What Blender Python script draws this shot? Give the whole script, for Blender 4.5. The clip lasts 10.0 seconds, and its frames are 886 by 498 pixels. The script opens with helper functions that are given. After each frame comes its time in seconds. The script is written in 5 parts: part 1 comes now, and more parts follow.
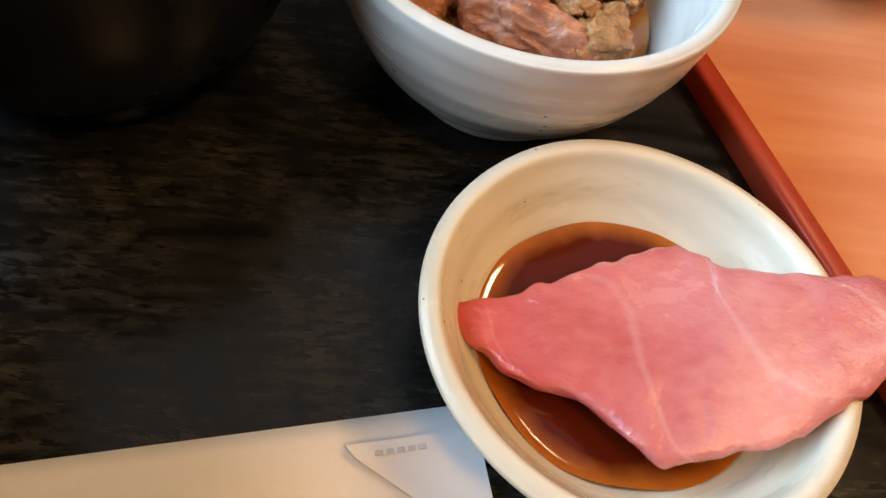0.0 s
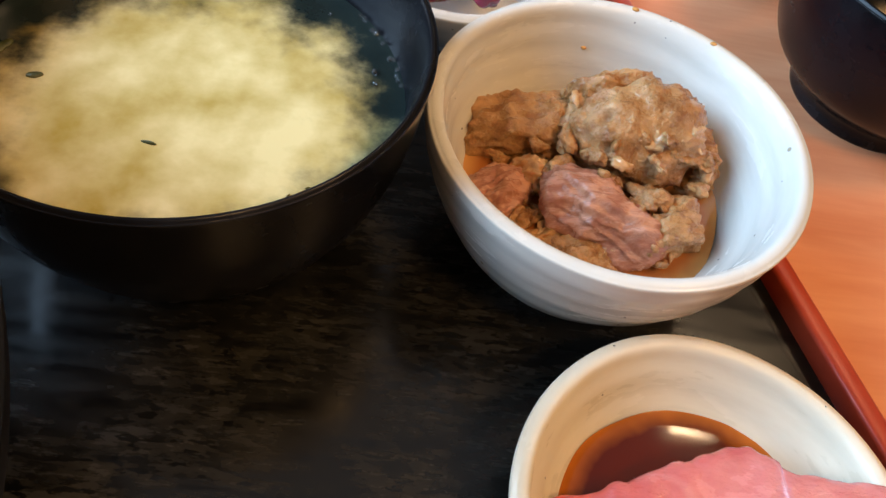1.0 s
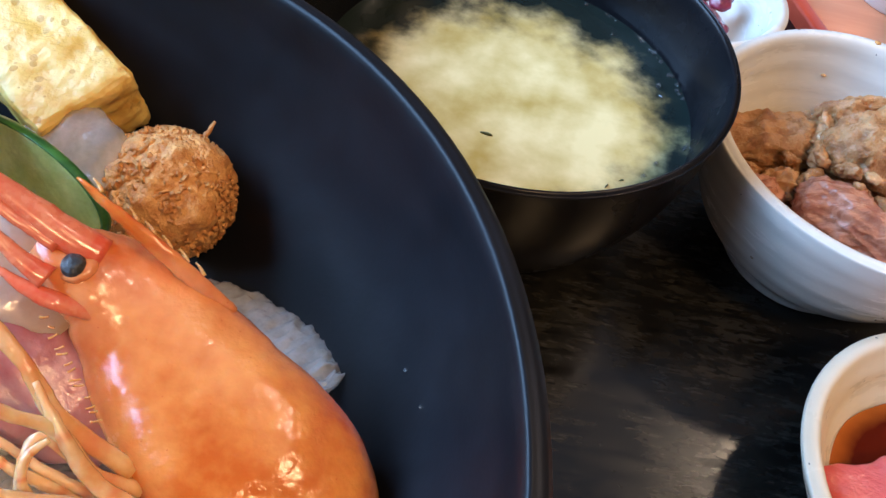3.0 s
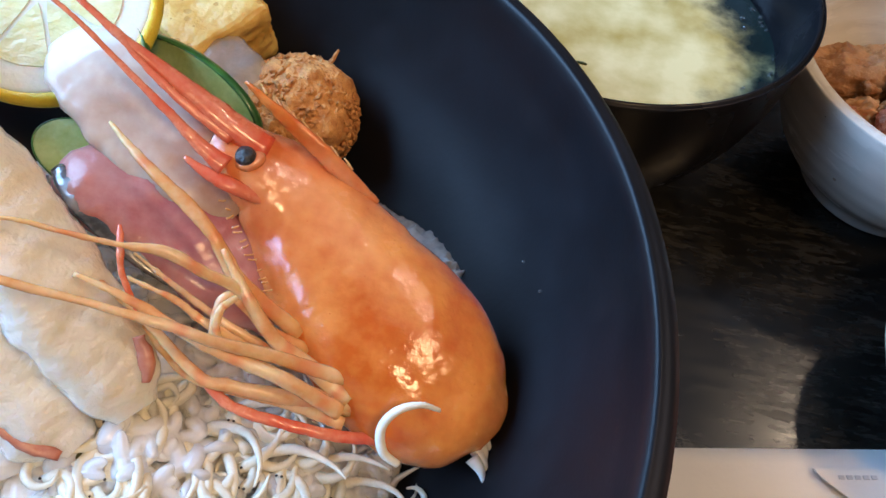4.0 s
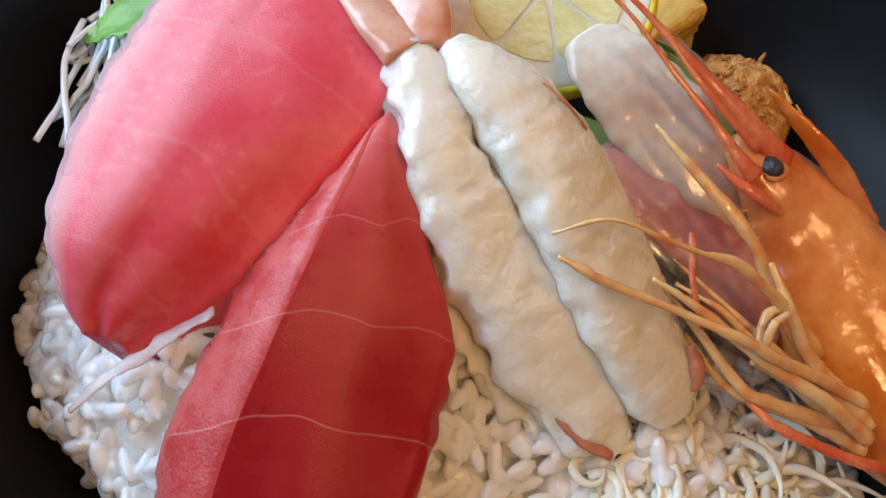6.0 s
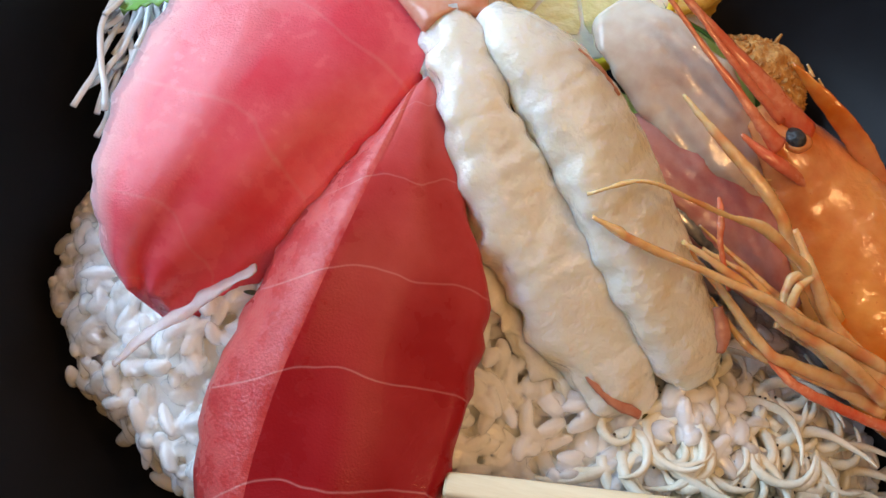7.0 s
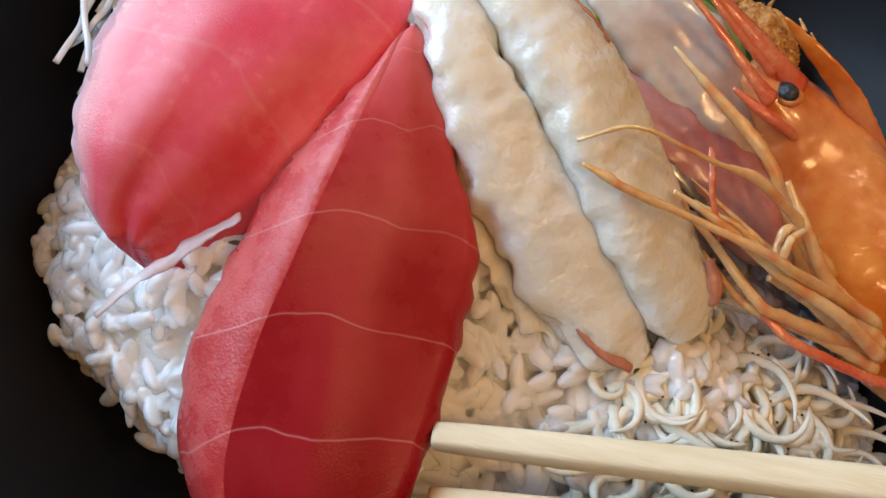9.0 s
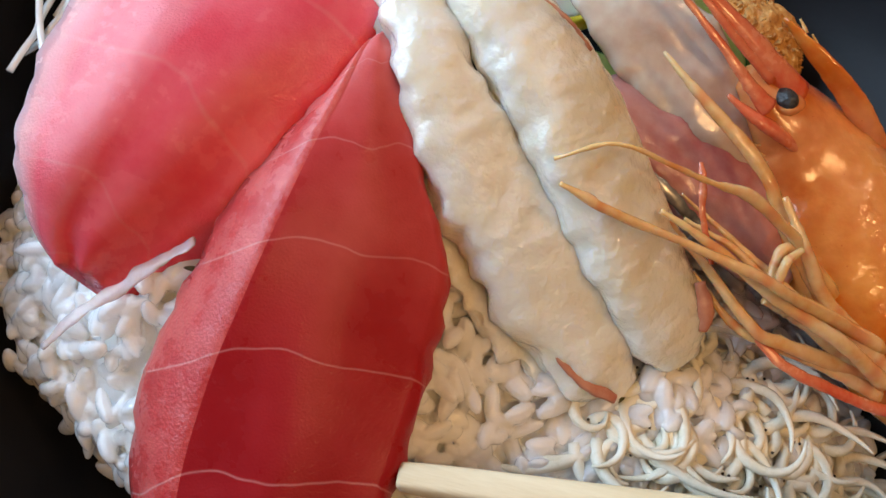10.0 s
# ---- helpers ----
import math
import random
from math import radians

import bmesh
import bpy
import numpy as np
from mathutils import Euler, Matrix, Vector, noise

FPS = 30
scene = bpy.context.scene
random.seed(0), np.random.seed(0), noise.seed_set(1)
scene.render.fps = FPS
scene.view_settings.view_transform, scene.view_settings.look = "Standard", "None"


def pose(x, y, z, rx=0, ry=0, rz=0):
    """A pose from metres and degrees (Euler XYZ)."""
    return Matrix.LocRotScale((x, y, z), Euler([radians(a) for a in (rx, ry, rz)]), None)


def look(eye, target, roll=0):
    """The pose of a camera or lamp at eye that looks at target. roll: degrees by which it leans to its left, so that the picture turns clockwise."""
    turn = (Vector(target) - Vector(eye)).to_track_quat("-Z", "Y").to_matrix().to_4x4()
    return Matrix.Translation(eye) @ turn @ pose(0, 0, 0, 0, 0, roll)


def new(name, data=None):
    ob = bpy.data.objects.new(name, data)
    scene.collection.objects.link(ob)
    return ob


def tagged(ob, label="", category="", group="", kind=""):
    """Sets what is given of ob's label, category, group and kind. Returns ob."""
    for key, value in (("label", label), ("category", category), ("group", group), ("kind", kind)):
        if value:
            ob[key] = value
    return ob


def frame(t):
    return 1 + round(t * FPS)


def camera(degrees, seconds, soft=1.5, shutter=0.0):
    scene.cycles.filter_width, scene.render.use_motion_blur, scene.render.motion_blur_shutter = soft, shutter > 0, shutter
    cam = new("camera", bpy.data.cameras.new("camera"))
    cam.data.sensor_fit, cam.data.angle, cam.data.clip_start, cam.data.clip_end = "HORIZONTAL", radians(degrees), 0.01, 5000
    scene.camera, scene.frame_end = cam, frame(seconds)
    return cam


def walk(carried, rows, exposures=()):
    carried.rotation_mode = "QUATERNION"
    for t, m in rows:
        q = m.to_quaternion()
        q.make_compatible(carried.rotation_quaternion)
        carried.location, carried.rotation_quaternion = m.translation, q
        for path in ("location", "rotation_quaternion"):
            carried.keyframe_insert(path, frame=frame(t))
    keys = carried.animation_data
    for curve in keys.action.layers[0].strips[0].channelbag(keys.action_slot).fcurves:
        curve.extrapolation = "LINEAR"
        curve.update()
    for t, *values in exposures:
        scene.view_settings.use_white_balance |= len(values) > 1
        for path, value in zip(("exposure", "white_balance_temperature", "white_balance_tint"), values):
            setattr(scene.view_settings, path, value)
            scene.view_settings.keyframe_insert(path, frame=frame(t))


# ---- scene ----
cam = camera(58.8, 10.0)
ROWS = [
    (0.0, 0.0008, 0.0007, 0.1566, 32.99, -9.09, -0.00),
    (0.5, -0.0016, 0.0037, 0.1602, 33.74, -9.12, 0.41),
    (1.0, -0.0191, 0.0207, 0.1832, 35.98, -8.96, 2.67),
    (1.5, -0.0314, 0.0211, 0.1865, 37.57, -9.16, 4.36),
    (2.0, -0.0487, 0.0164, 0.1893, 37.30, -8.92, 5.90),
    (2.5, -0.0656, 0.0016, 0.1926, 37.11, -9.27, 7.09),
    (3.0, -0.0812, -0.0115, 0.1892, 37.29, -8.15, 8.00),
    (4.5, -0.1051, -0.0468, 0.1928, 35.32, -4.25, 11.63),
    (5.0, -0.1297, -0.0498, 0.1959, 35.11, -3.69, 14.42),
    (5.5, -0.1527, -0.0514, 0.1940, 34.33, -3.05, 16.00),
    (6.0, -0.1717, -0.0519, 0.1863, 34.09, -2.58, 17.30),
    (7.5, -0.1772, -0.0641, 0.1841, 34.02, -3.69, 17.43),
    (8.0, -0.1787, -0.0645, 0.1814, 34.19, -3.99, 17.55),
    (8.5, -0.1781, -0.0661, 0.1808, 34.21, -3.99, 17.30),
    (9.0, -0.1731, -0.0658, 0.1789, 34.07, -3.48, 17.12),
    (9.5, -0.1688, -0.0609, 0.1788, 33.23, -3.15, 16.98),
    (10.0, -0.1698, -0.0541, 0.1759, 32.75, -2.70, 17.40),
]
walk(cam, [(t, pose(x, y, z, rx, ry, rz)) for t, x, y, z, rx, ry, rz in ROWS],
     ((0.0, -0.54, 7600, 14), (1.0, -0.54, 7300, 15), (2.0, -0.50, 7100, 18), (3.0, -0.46, 5900, 16), (4.5, -0.88, 5750, 14), (5.5, -1.22, 7700, 20), (6.2, -1.28, 7900, 20), (8.5, -1.24, 7900, 20), (10.0, -1.24, 8000, 18)))

# ---- light ----
world = bpy.data.worlds.new("world")
scene.world = world
world.use_nodes = True
wn = world.node_tree.nodes
sky = wn.new("ShaderNodeTexSky")
sky.sky_type, sky.sun_disc, sky.sun_elevation, sky.sun_rotation = "NISHITA", False, radians(35), radians(-70)
world.node_tree.links.new(sky.outputs[0], wn["Background"].inputs[0])
wn["Background"].inputs[1].default_value = 0.1


def area_lamp(name, eye, target, size_x, size_y, watts, colour):
    data = bpy.data.lights.new(name, "AREA")
    data.shape, data.size, data.size_y, data.energy, data.color = "RECTANGLE", size_x, size_y, watts, colour
    ob = new(name, data)
    ob.matrix_world = look(eye, target)
    return ob


# daylight in the window's opening, an added unseen fill panel under the ceiling and the restaurant's warm downlights
area_lamp("window_daylight", (-1.04, 0.10, 0.70), (-0.2, 0.04, 0.03), 1.4, 0.7, 68, (0.38, 0.66, 1.0))
area_lamp("ceiling_fill", (0.15, 0.75, 1.60), (0.15, 0.75, 0), 1.5, 1.1, 2.6, (0.80, 0.88, 1.0))
area_lamp("ceiling_lamp", (0.95, 0.10, 1.58), (0.95, 0.10, 0), 0.30, 0.30, 16, (1.0, 0.62, 0.28))
area_lamp("ceiling_lamp", (0.45, -0.70, 1.58), (0.45, -0.70, 0), 0.30, 0.30, 19, (1.0, 0.62, 0.27))
# extra unseen lamp, placed so that the wet fish slice catches glints
area_lamp("ceiling_lamp", (0.85, 0.90, 1.58), (0.85, 0.90, 0), 0.12, 0.12, 6, (1.0, 0.74, 0.46))


# ---- materials ----
def surf(name, a, b, scale=60.0, rough=0.4, rough_var=0.0, sss=0.0, sss_col=None, bump=0.0, bump_scale=200.0, coat=0.0,
         stretch=(1, 1, 1), turn=0.0, specks=None, speck_scale=120.0, speck_size=0.12, metal=0.0, alpha=1.0, trans=0.0, ior=1.45, spots=None,
         blotch=0.0, spec=0.5, sss_scale=0.004):
    """A painted, glazed, wet or grained surface: two tones mixed by noise at two scales, with bump, optional specks and stains."""
    m = bpy.data.materials.new(name)
    m.use_nodes = True
    nt = m.node_tree
    N, K = nt.nodes, nt.links
    bsdf = N["Principled BSDF"]
    tc = N.new("ShaderNodeTexCoord")
    mp = N.new("ShaderNodeMapping")
    mp.inputs["Scale"].default_value = stretch
    mp.inputs["Rotation"].default_value = (0, 0, radians(turn))
    K.new(tc.outputs["Object"], mp.inputs["Vector"])
    n1 = N.new("ShaderNodeTexNoise")
    n1.inputs["Scale"].default_value, n1.inputs["Detail"].default_value = scale, 6.0
    K.new(mp.outputs[0], n1.inputs["Vector"])
    n2 = N.new("ShaderNodeTexNoise")
    n2.inputs["Scale"].default_value, n2.inputs["Detail"].default_value = scale * 6.3, 4.0
    K.new(mp.outputs[0], n2.inputs["Vector"])
    mixf = N.new("ShaderNodeMath")
    mixf.operation = "MULTIPLY_ADD"
    mixf.inputs[1].default_value, mixf.inputs[2].default_value = 0.35, -0.175
    K.new(n2.outputs["Fac"], mixf.inputs[0])
    add = N.new("ShaderNodeMath")
    K.new(n1.outputs["Fac"], add.inputs[0])
    K.new(mixf.outputs[0], add.inputs[1])
    ramp = N.new("ShaderNodeValToRGB")
    ramp.color_ramp.elements[0].position, ramp.color_ramp.elements[1].position = 0.32 - 0.1 * blotch, 0.68 + 0.1 * blotch
    ramp.color_ramp.elements[0].color, ramp.color_ramp.elements[1].color = (*a, 1), (*b, 1)
    K.new(add.outputs[0], ramp.inputs[0])
    colour = ramp.outputs[0]
    for layer, cells, size in ((specks, speck_scale, speck_size), (spots, speck_scale * 0.45, speck_size * 0.8)):
        if layer is None:
            continue
        v = N.new("ShaderNodeTexVoronoi")
        v.inputs["Scale"].default_value = cells
        K.new(tc.outputs["Object"], v.inputs["Vector"])
        # only some of the cells carry a speck
        sep = N.new("ShaderNodeSeparateColor")
        K.new(v.outputs["Color"], sep.inputs[0])
        keep = N.new("ShaderNodeMath")
        keep.operation = "GREATER_THAN"
        keep.inputs[1].default_value = 0.62
        K.new(sep.outputs[0], keep.inputs[0])
        near = N.new("ShaderNodeMath")
        near.operation = "LESS_THAN"
        near.inputs[1].default_value = size
        K.new(v.outputs["Distance"], near.inputs[0])
        both = N.new("ShaderNodeMath")
        both.operation = "MULTIPLY"
        K.new(keep.outputs[0], both.inputs[0])
        K.new(near.outputs[0], both.inputs[1])
        mx = N.new("ShaderNodeMix")
        mx.data_type = "RGBA"
        K.new(both.outputs[0], mx.inputs[0])
        K.new(colour, mx.inputs[6])
        mx.inputs[7].default_value = (*layer, 1)
        colour = mx.outputs[2]
    K.new(colour, bsdf.inputs["Base Color"])
    bsdf.inputs["Roughness"].default_value = rough
    if rough_var:
        rr = N.new("ShaderNodeMapRange")
        rr.inputs["From Min"].default_value, rr.inputs["From Max"].default_value = 0.3, 0.7
        rr.inputs["To Min"].default_value, rr.inputs["To Max"].default_value = rough - rough_var, rough + rough_var
        K.new(add.outputs[0], rr.inputs[0])
        K.new(rr.outputs[0], bsdf.inputs["Roughness"])
    bsdf.inputs["Metallic"].default_value = metal
    bsdf.inputs["Specular IOR Level"].default_value = spec
    bsdf.inputs["IOR"].default_value = ior
    bsdf.inputs["Transmission Weight"].default_value = trans
    bsdf.inputs["Alpha"].default_value = alpha
    bsdf.inputs["Coat Weight"].default_value = coat
    bsdf.inputs["Coat Roughness"].default_value = 0.09
    if sss:
        bsdf.inputs["Subsurface Weight"].default_value = sss
        bsdf.inputs["Subsurface Radius"].default_value = sss_col or (1.0, 0.6, 0.4)
        bsdf.inputs["Subsurface Scale"].default_value = sss_scale
    if bump:
        n3 = N.new("ShaderNodeTexNoise")
        n3.inputs["Scale"].default_value, n3.inputs["Detail"].default_value = bump_scale, 5.0
        K.new(mp.outputs[0], n3.inputs["Vector"])
        bp = N.new("ShaderNodeBump")
        bp.inputs["Strength"].default_value, bp.inputs["Distance"].default_value = bump, 0.001
        K.new(n3.outputs["Fac"], bp.inputs["Height"])
        K.new(bp.outputs[0], bsdf.inputs["Normal"])
        if coat:
            K.new(bp.outputs[0], bsdf.inputs["Coat Normal"])
    return m


def banded(m, colour, count, width, bend, shift=0.0, strength=0.8):
    """Thin pale sinew lines across a slice, at even steps of its length."""
    nt = m.node_tree
    N, K = nt.nodes, nt.links
    bsdf = N["Principled BSDF"]
    src = bsdf.inputs["Base Color"].links[0].from_socket
    uv = N.new("ShaderNodeUVMap")
    uv.uv_map = "UVMap"
    sep = N.new("ShaderNodeSeparateXYZ")
    K.new(uv.outputs[0], sep.inputs[0])
    n = N.new("ShaderNodeTexNoise")
    n.inputs["Scale"].default_value = 4.0
    K.new(uv.outputs[0], n.inputs["Vector"])
    b1 = N.new("ShaderNodeMath")
    b1.operation = "MULTIPLY_ADD"
    K.new(sep.outputs[1], b1.inputs[0])
    b1.inputs[1].default_value = bend
    K.new(sep.outputs[0], b1.inputs[2])
    b2 = N.new("ShaderNodeMath")
    b2.operation = "MULTIPLY_ADD"
    K.new(n.outputs["Fac"], b2.inputs[0])
    b2.inputs[1].default_value = 0.03
    K.new(b1.outputs[0], b2.inputs[2])
    c = N.new("ShaderNodeMath")
    c.operation = "MULTIPLY_ADD"
    K.new(b2.outputs[0], c.inputs[0])
    c.inputs[1].default_value, c.inputs[2].default_value = count, shift
    fr = N.new("ShaderNodeMath")
    fr.operation = "PINGPONG"
    fr.inputs[1].default_value = 0.5
    K.new(c.outputs[0], fr.inputs[0])
    mr = N.new("ShaderNodeMapRange")
    mr.interpolation_type = "SMOOTHSTEP"
    mr.inputs["From Min"].default_value, mr.inputs["From Max"].default_value = width, 0.0
    mr.inputs["To Max"].default_value = strength
    K.new(fr.outputs[0], mr.inputs[0])
    mx = N.new("ShaderNodeMix")
    mx.data_type = "RGBA"
    K.new(mr.outputs[0], mx.inputs[0])
    K.new(src, mx.inputs[6])
    mx.inputs[7].default_value = (*colour, 1)
    K.new(mx.outputs[2], bsdf.inputs["Base Color"])
    return m


def crosswise(m, stops, colour):
    """Blends a colour in across a slice's width, by stops (place across it, amount)."""
    nt = m.node_tree
    N, K = nt.nodes, nt.links
    bsdf = N["Principled BSDF"]
    src = bsdf.inputs["Base Color"].links[0].from_socket
    uv = N.new("ShaderNodeUVMap")
    uv.uv_map = "UVMap"
    sep = N.new("ShaderNodeSeparateXYZ")
    K.new(uv.outputs[0], sep.inputs[0])
    n = N.new("ShaderNodeTexNoise")
    n.inputs["Scale"].default_value = 9.0
    K.new(uv.outputs[0], n.inputs["Vector"])
    w = N.new("ShaderNodeMath")
    w.operation = "MULTIPLY_ADD"
    K.new(n.outputs["Fac"], w.inputs[0])
    w.inputs[1].default_value = 0.04
    K.new(sep.outputs[1], w.inputs[2])
    ramp = N.new("ShaderNodeValToRGB")
    while len(ramp.color_ramp.elements) < len(stops):
        ramp.color_ramp.elements.new(0.5)
    for e, (p, amount) in zip(ramp.color_ramp.elements, stops):
        e.position, e.color = p, (amount, amount, amount, 1)
    K.new(w.outputs[0], ramp.inputs[0])
    mx = N.new("ShaderNodeMix")
    mx.data_type = "RGBA"
    K.new(ramp.outputs[0], mx.inputs[0])
    K.new(src, mx.inputs[6])
    mx.inputs[7].default_value = (*colour, 1)
    K.new(mx.outputs[2], bsdf.inputs["Base Color"])
    return m


def lengthwise(m, stops):
    """Tints a slice along its length, by colour stops (place along it, colour)."""
    nt = m.node_tree
    N, K = nt.nodes, nt.links
    bsdf = N["Principled BSDF"]
    src = bsdf.inputs["Base Color"].links[0].from_socket
    uv = N.new("ShaderNodeUVMap")
    uv.uv_map = "UVMap"
    sep = N.new("ShaderNodeSeparateXYZ")
    K.new(uv.outputs[0], sep.inputs[0])
    n = N.new("ShaderNodeTexNoise")
    n.inputs["Scale"].default_value = 6.0
    K.new(uv.outputs[0], n.inputs["Vector"])
    w = N.new("ShaderNodeMath")
    w.operation = "MULTIPLY_ADD"
    K.new(n.outputs["Fac"], w.inputs[0])
    w.inputs[1].default_value = 0.10
    K.new(sep.outputs[0], w.inputs[2])
    ramp = N.new("ShaderNodeValToRGB")
    while len(ramp.color_ramp.elements) < len(stops):
        ramp.color_ramp.elements.new(0.5)
    for e, (p, col) in zip(ramp.color_ramp.elements, stops):
        e.position, e.color = p, (*col, 1)
    K.new(w.outputs[0], ramp.inputs[0])
    mx = N.new("ShaderNodeMix")
    mx.data_type, mx.blend_type = "RGBA", "MULTIPLY"
    mx.inputs[0].default_value = 1.0
    K.new(src, mx.inputs[6])
    K.new(ramp.outputs[0], mx.inputs[7])
    K.new(mx.outputs[2], bsdf.inputs["Base Color"])
    return m


MAT_TRAY = surf("black_lacquer", (0.003, 0.003, 0.0036), (0.010, 0.010, 0.0095), 30, 0.20, 0.07, bump=0.05, bump_scale=55, stretch=(1, 7, 1), turn=-10,
                specks=(0.002, 0.002, 0.002), speck_scale=260, speck_size=0.2)


def scuffed(m, colour, turn):
    """Worn streaks along the grain, broken by dark pits, duller than the lacquer round them; their pale colour also
    paints in the ceiling's blurred reflection.
    """
    nt = m.node_tree
    N, K = nt.nodes, nt.links
    bsdf = N["Principled BSDF"]
    src = bsdf.inputs["Base Color"].links[0].from_socket
    shine = bsdf.inputs["Roughness"].links[0].from_socket
    tc = N.new("ShaderNodeTexCoord")
    mp = N.new("ShaderNodeMapping")
    mp.inputs["Scale"].default_value, mp.inputs["Rotation"].default_value = (1, 3.2, 1), (0, 0, radians(turn))
    K.new(tc.outputs["Object"], mp.inputs["Vector"])
    factors = []
    for scale, low, high, vector in ((90, 0.36, 0.78, mp.outputs[0]), (11, 0.42, 0.60, tc.outputs["Object"]), (170, 0.42, 0.47, mp.outputs[0])):
        n = N.new("ShaderNodeTexNoise")
        n.inputs["Scale"].default_value, n.inputs["Detail"].default_value, n.inputs["Roughness"].default_value = scale, 7, 0.62
        K.new(vector, n.inputs["Vector"])
        r = N.new("ShaderNodeMapRange")
        r.inputs["From Min"].default_value, r.inputs["From Max"].default_value = low, high
        K.new(n.outputs["Fac"], r.inputs[0])
        factors.append(r.outputs[0])
    for k in (1, 2):
        mul = N.new("ShaderNodeMath")
        mul.operation = "MULTIPLY"
        K.new(factors[0], mul.inputs[0])
        K.new(factors[k], mul.inputs[1])
        factors[0] = mul.outputs[0]
    mx = N.new("ShaderNodeMix")
    mx.data_type = "RGBA"
    K.new(factors[0], mx.inputs[0])
    K.new(src, mx.inputs[6])
    mx.inputs[7].default_value = (*colour, 1)
    K.new(mx.outputs[2], bsdf.inputs["Base Color"])
    dull = N.new("ShaderNodeMath")
    dull.operation = "MULTIPLY_ADD"
    dull.inputs[1].default_value = 0.25
    K.new(factors[0], dull.inputs[0])
    K.new(shine, dull.inputs[2])
    K.new(dull.outputs[0], bsdf.inputs["Roughness"])
    return m


MAT_TRAY = scuffed(MAT_TRAY, (0.062, 0.059, 0.050), -10)
MAT_RED = surf("red_lacquer", (0.42, 0.045, 0.02), (0.52, 0.07, 0.03), 40, 0.35, 0.05)
MAT_WOOD = surf("orange_wood", (0.74, 0.26, 0.12), (0.84, 0.35, 0.18), 7, 0.42, 0.06, bump=0.05, bump_scale=90, stretch=(1, 9, 1), turn=62)
MAT_BLACK = surf("black_melamine", (0.005, 0.005, 0.006), (0.009, 0.009, 0.011), 30, 0.26, 0.06, bump=0.05, bump_scale=600, spec=0.22)
MAT_PLATE = surf("matte_black_melamine", (0.005, 0.0055, 0.0070), (0.008, 0.0085, 0.0110), 24, 0.42, 0.05, bump=0.04, bump_scale=700, spec=0.25)
MAT_STONE = surf("speckled_cream_glaze", (0.68, 0.60, 0.455), (0.76, 0.69, 0.55), 22, 0.28, 0.06, bump=0.10, bump_scale=45, stretch=(1, 1, 5),
                 specks=(0.06, 0.055, 0.05), speck_scale=210, speck_size=0.07, spots=(0.30, 0.24, 0.17))
MAT_WHITE = surf("speckled_white_glaze", (0.62, 0.60, 0.545), (0.70, 0.68, 0.625), 22, 0.25, 0.06, bump=0.10, bump_scale=45, stretch=(1, 1, 5),
                 specks=(0.07, 0.07, 0.08), speck_scale=200, speck_size=0.075, spots=(0.36, 0.30, 0.22))
MAT_PAPER = surf("white_paper", (0.86, 0.87, 0.88), (0.90, 0.905, 0.91), 60, 0.75, bump=0.08, bump_scale=900)
MAT_REDINK = surf("red_ink", (0.7, 0.06, 0.05), (0.78, 0.10, 0.07), 300, 0.7)
MAT_BLUEPRINT = surf("grey_print", (0.62, 0.64, 0.68), (0.70, 0.71, 0.74), 200, 0.7)
MAT_WALL = surf("plaster", (0.24, 0.21, 0.18), (0.30, 0.27, 0.23), 3, 0.8, bump=0.1, bump_scale=40)
MAT_FLOOR = surf("dark_floor", (0.10, 0.07, 0.05), (0.16, 0.11, 0.08), 4, 0.5)
MAT_PINKFISH = banded(surf("pink_amberjack", (0.60, 0.15, 0.14), (0.76, 0.31, 0.28), 34, 0.22, 0.08, sss=0.35, sss_col=(1.0, 0.35, 0.25), bump=0.38, bump_scale=700, coat=0.9, spec=0.5, stretch=(1, 1.5, 1), turn=25),
                      (0.86, 0.60, 0.56), 4.0, 0.05, 0.5, strength=0.20)
MAT_PINKFISH = lengthwise(MAT_PINKFISH, ((0.0, (0.95, 0.30, 0.28)), (0.30, (0.95, 0.58, 0.58)), (0.6, (0.95, 0.88, 0.90)), (1.0, (0.95, 0.95, 0.96))))
MAT_TUNA_A = surf("tuna_fatty", (0.84, 0.085, 0.125), (0.92, 0.165, 0.205), 70, 0.26, 0.08, sss=0.45, sss_col=(1.0, 0.3, 0.25), bump=0.20, bump_scale=2400, coat=0.12, spec=0.32)
MAT_TUNA_A = lengthwise(banded(MAT_TUNA_A, (0.86, 0.45, 0.44), 5.0, 0.03, -0.15, 0.2, strength=0.14),
                        ((0.0, (1.0, 1.05, 1.05)), (0.65, (1.0, 0.95, 0.95)), (0.95, (1.0, 0.90, 0.90))))
MAT_TUNA_B = surf("tuna_lean", (0.60, 0.095, 0.095), (0.73, 0.185, 0.175), 55, 0.32, 0.08, sss=0.2, sss_col=(1.0, 0.25, 0.2), bump=0.12, bump_scale=2600, coat=0.05, spec=0.22)
MAT_TUNA_A = crosswise(MAT_TUNA_A, ((0.0, 0.80), (0.05, 0.50), (0.11, 0.06), (0.20, 0.12), (0.25, 0.0), (1.0, 0.0)), (0.92, 0.62, 0.60))
# the fish reddens along its length; the pale stretch also paints in wet sheen
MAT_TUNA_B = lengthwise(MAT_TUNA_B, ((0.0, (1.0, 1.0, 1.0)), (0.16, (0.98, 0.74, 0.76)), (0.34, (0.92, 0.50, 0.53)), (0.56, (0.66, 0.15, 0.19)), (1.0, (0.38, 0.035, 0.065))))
MAT_TUNA_B = banded(MAT_TUNA_B, (0.74, 0.30, 0.29), 7.5, 0.017, 0.13, 0.35, strength=0.42)
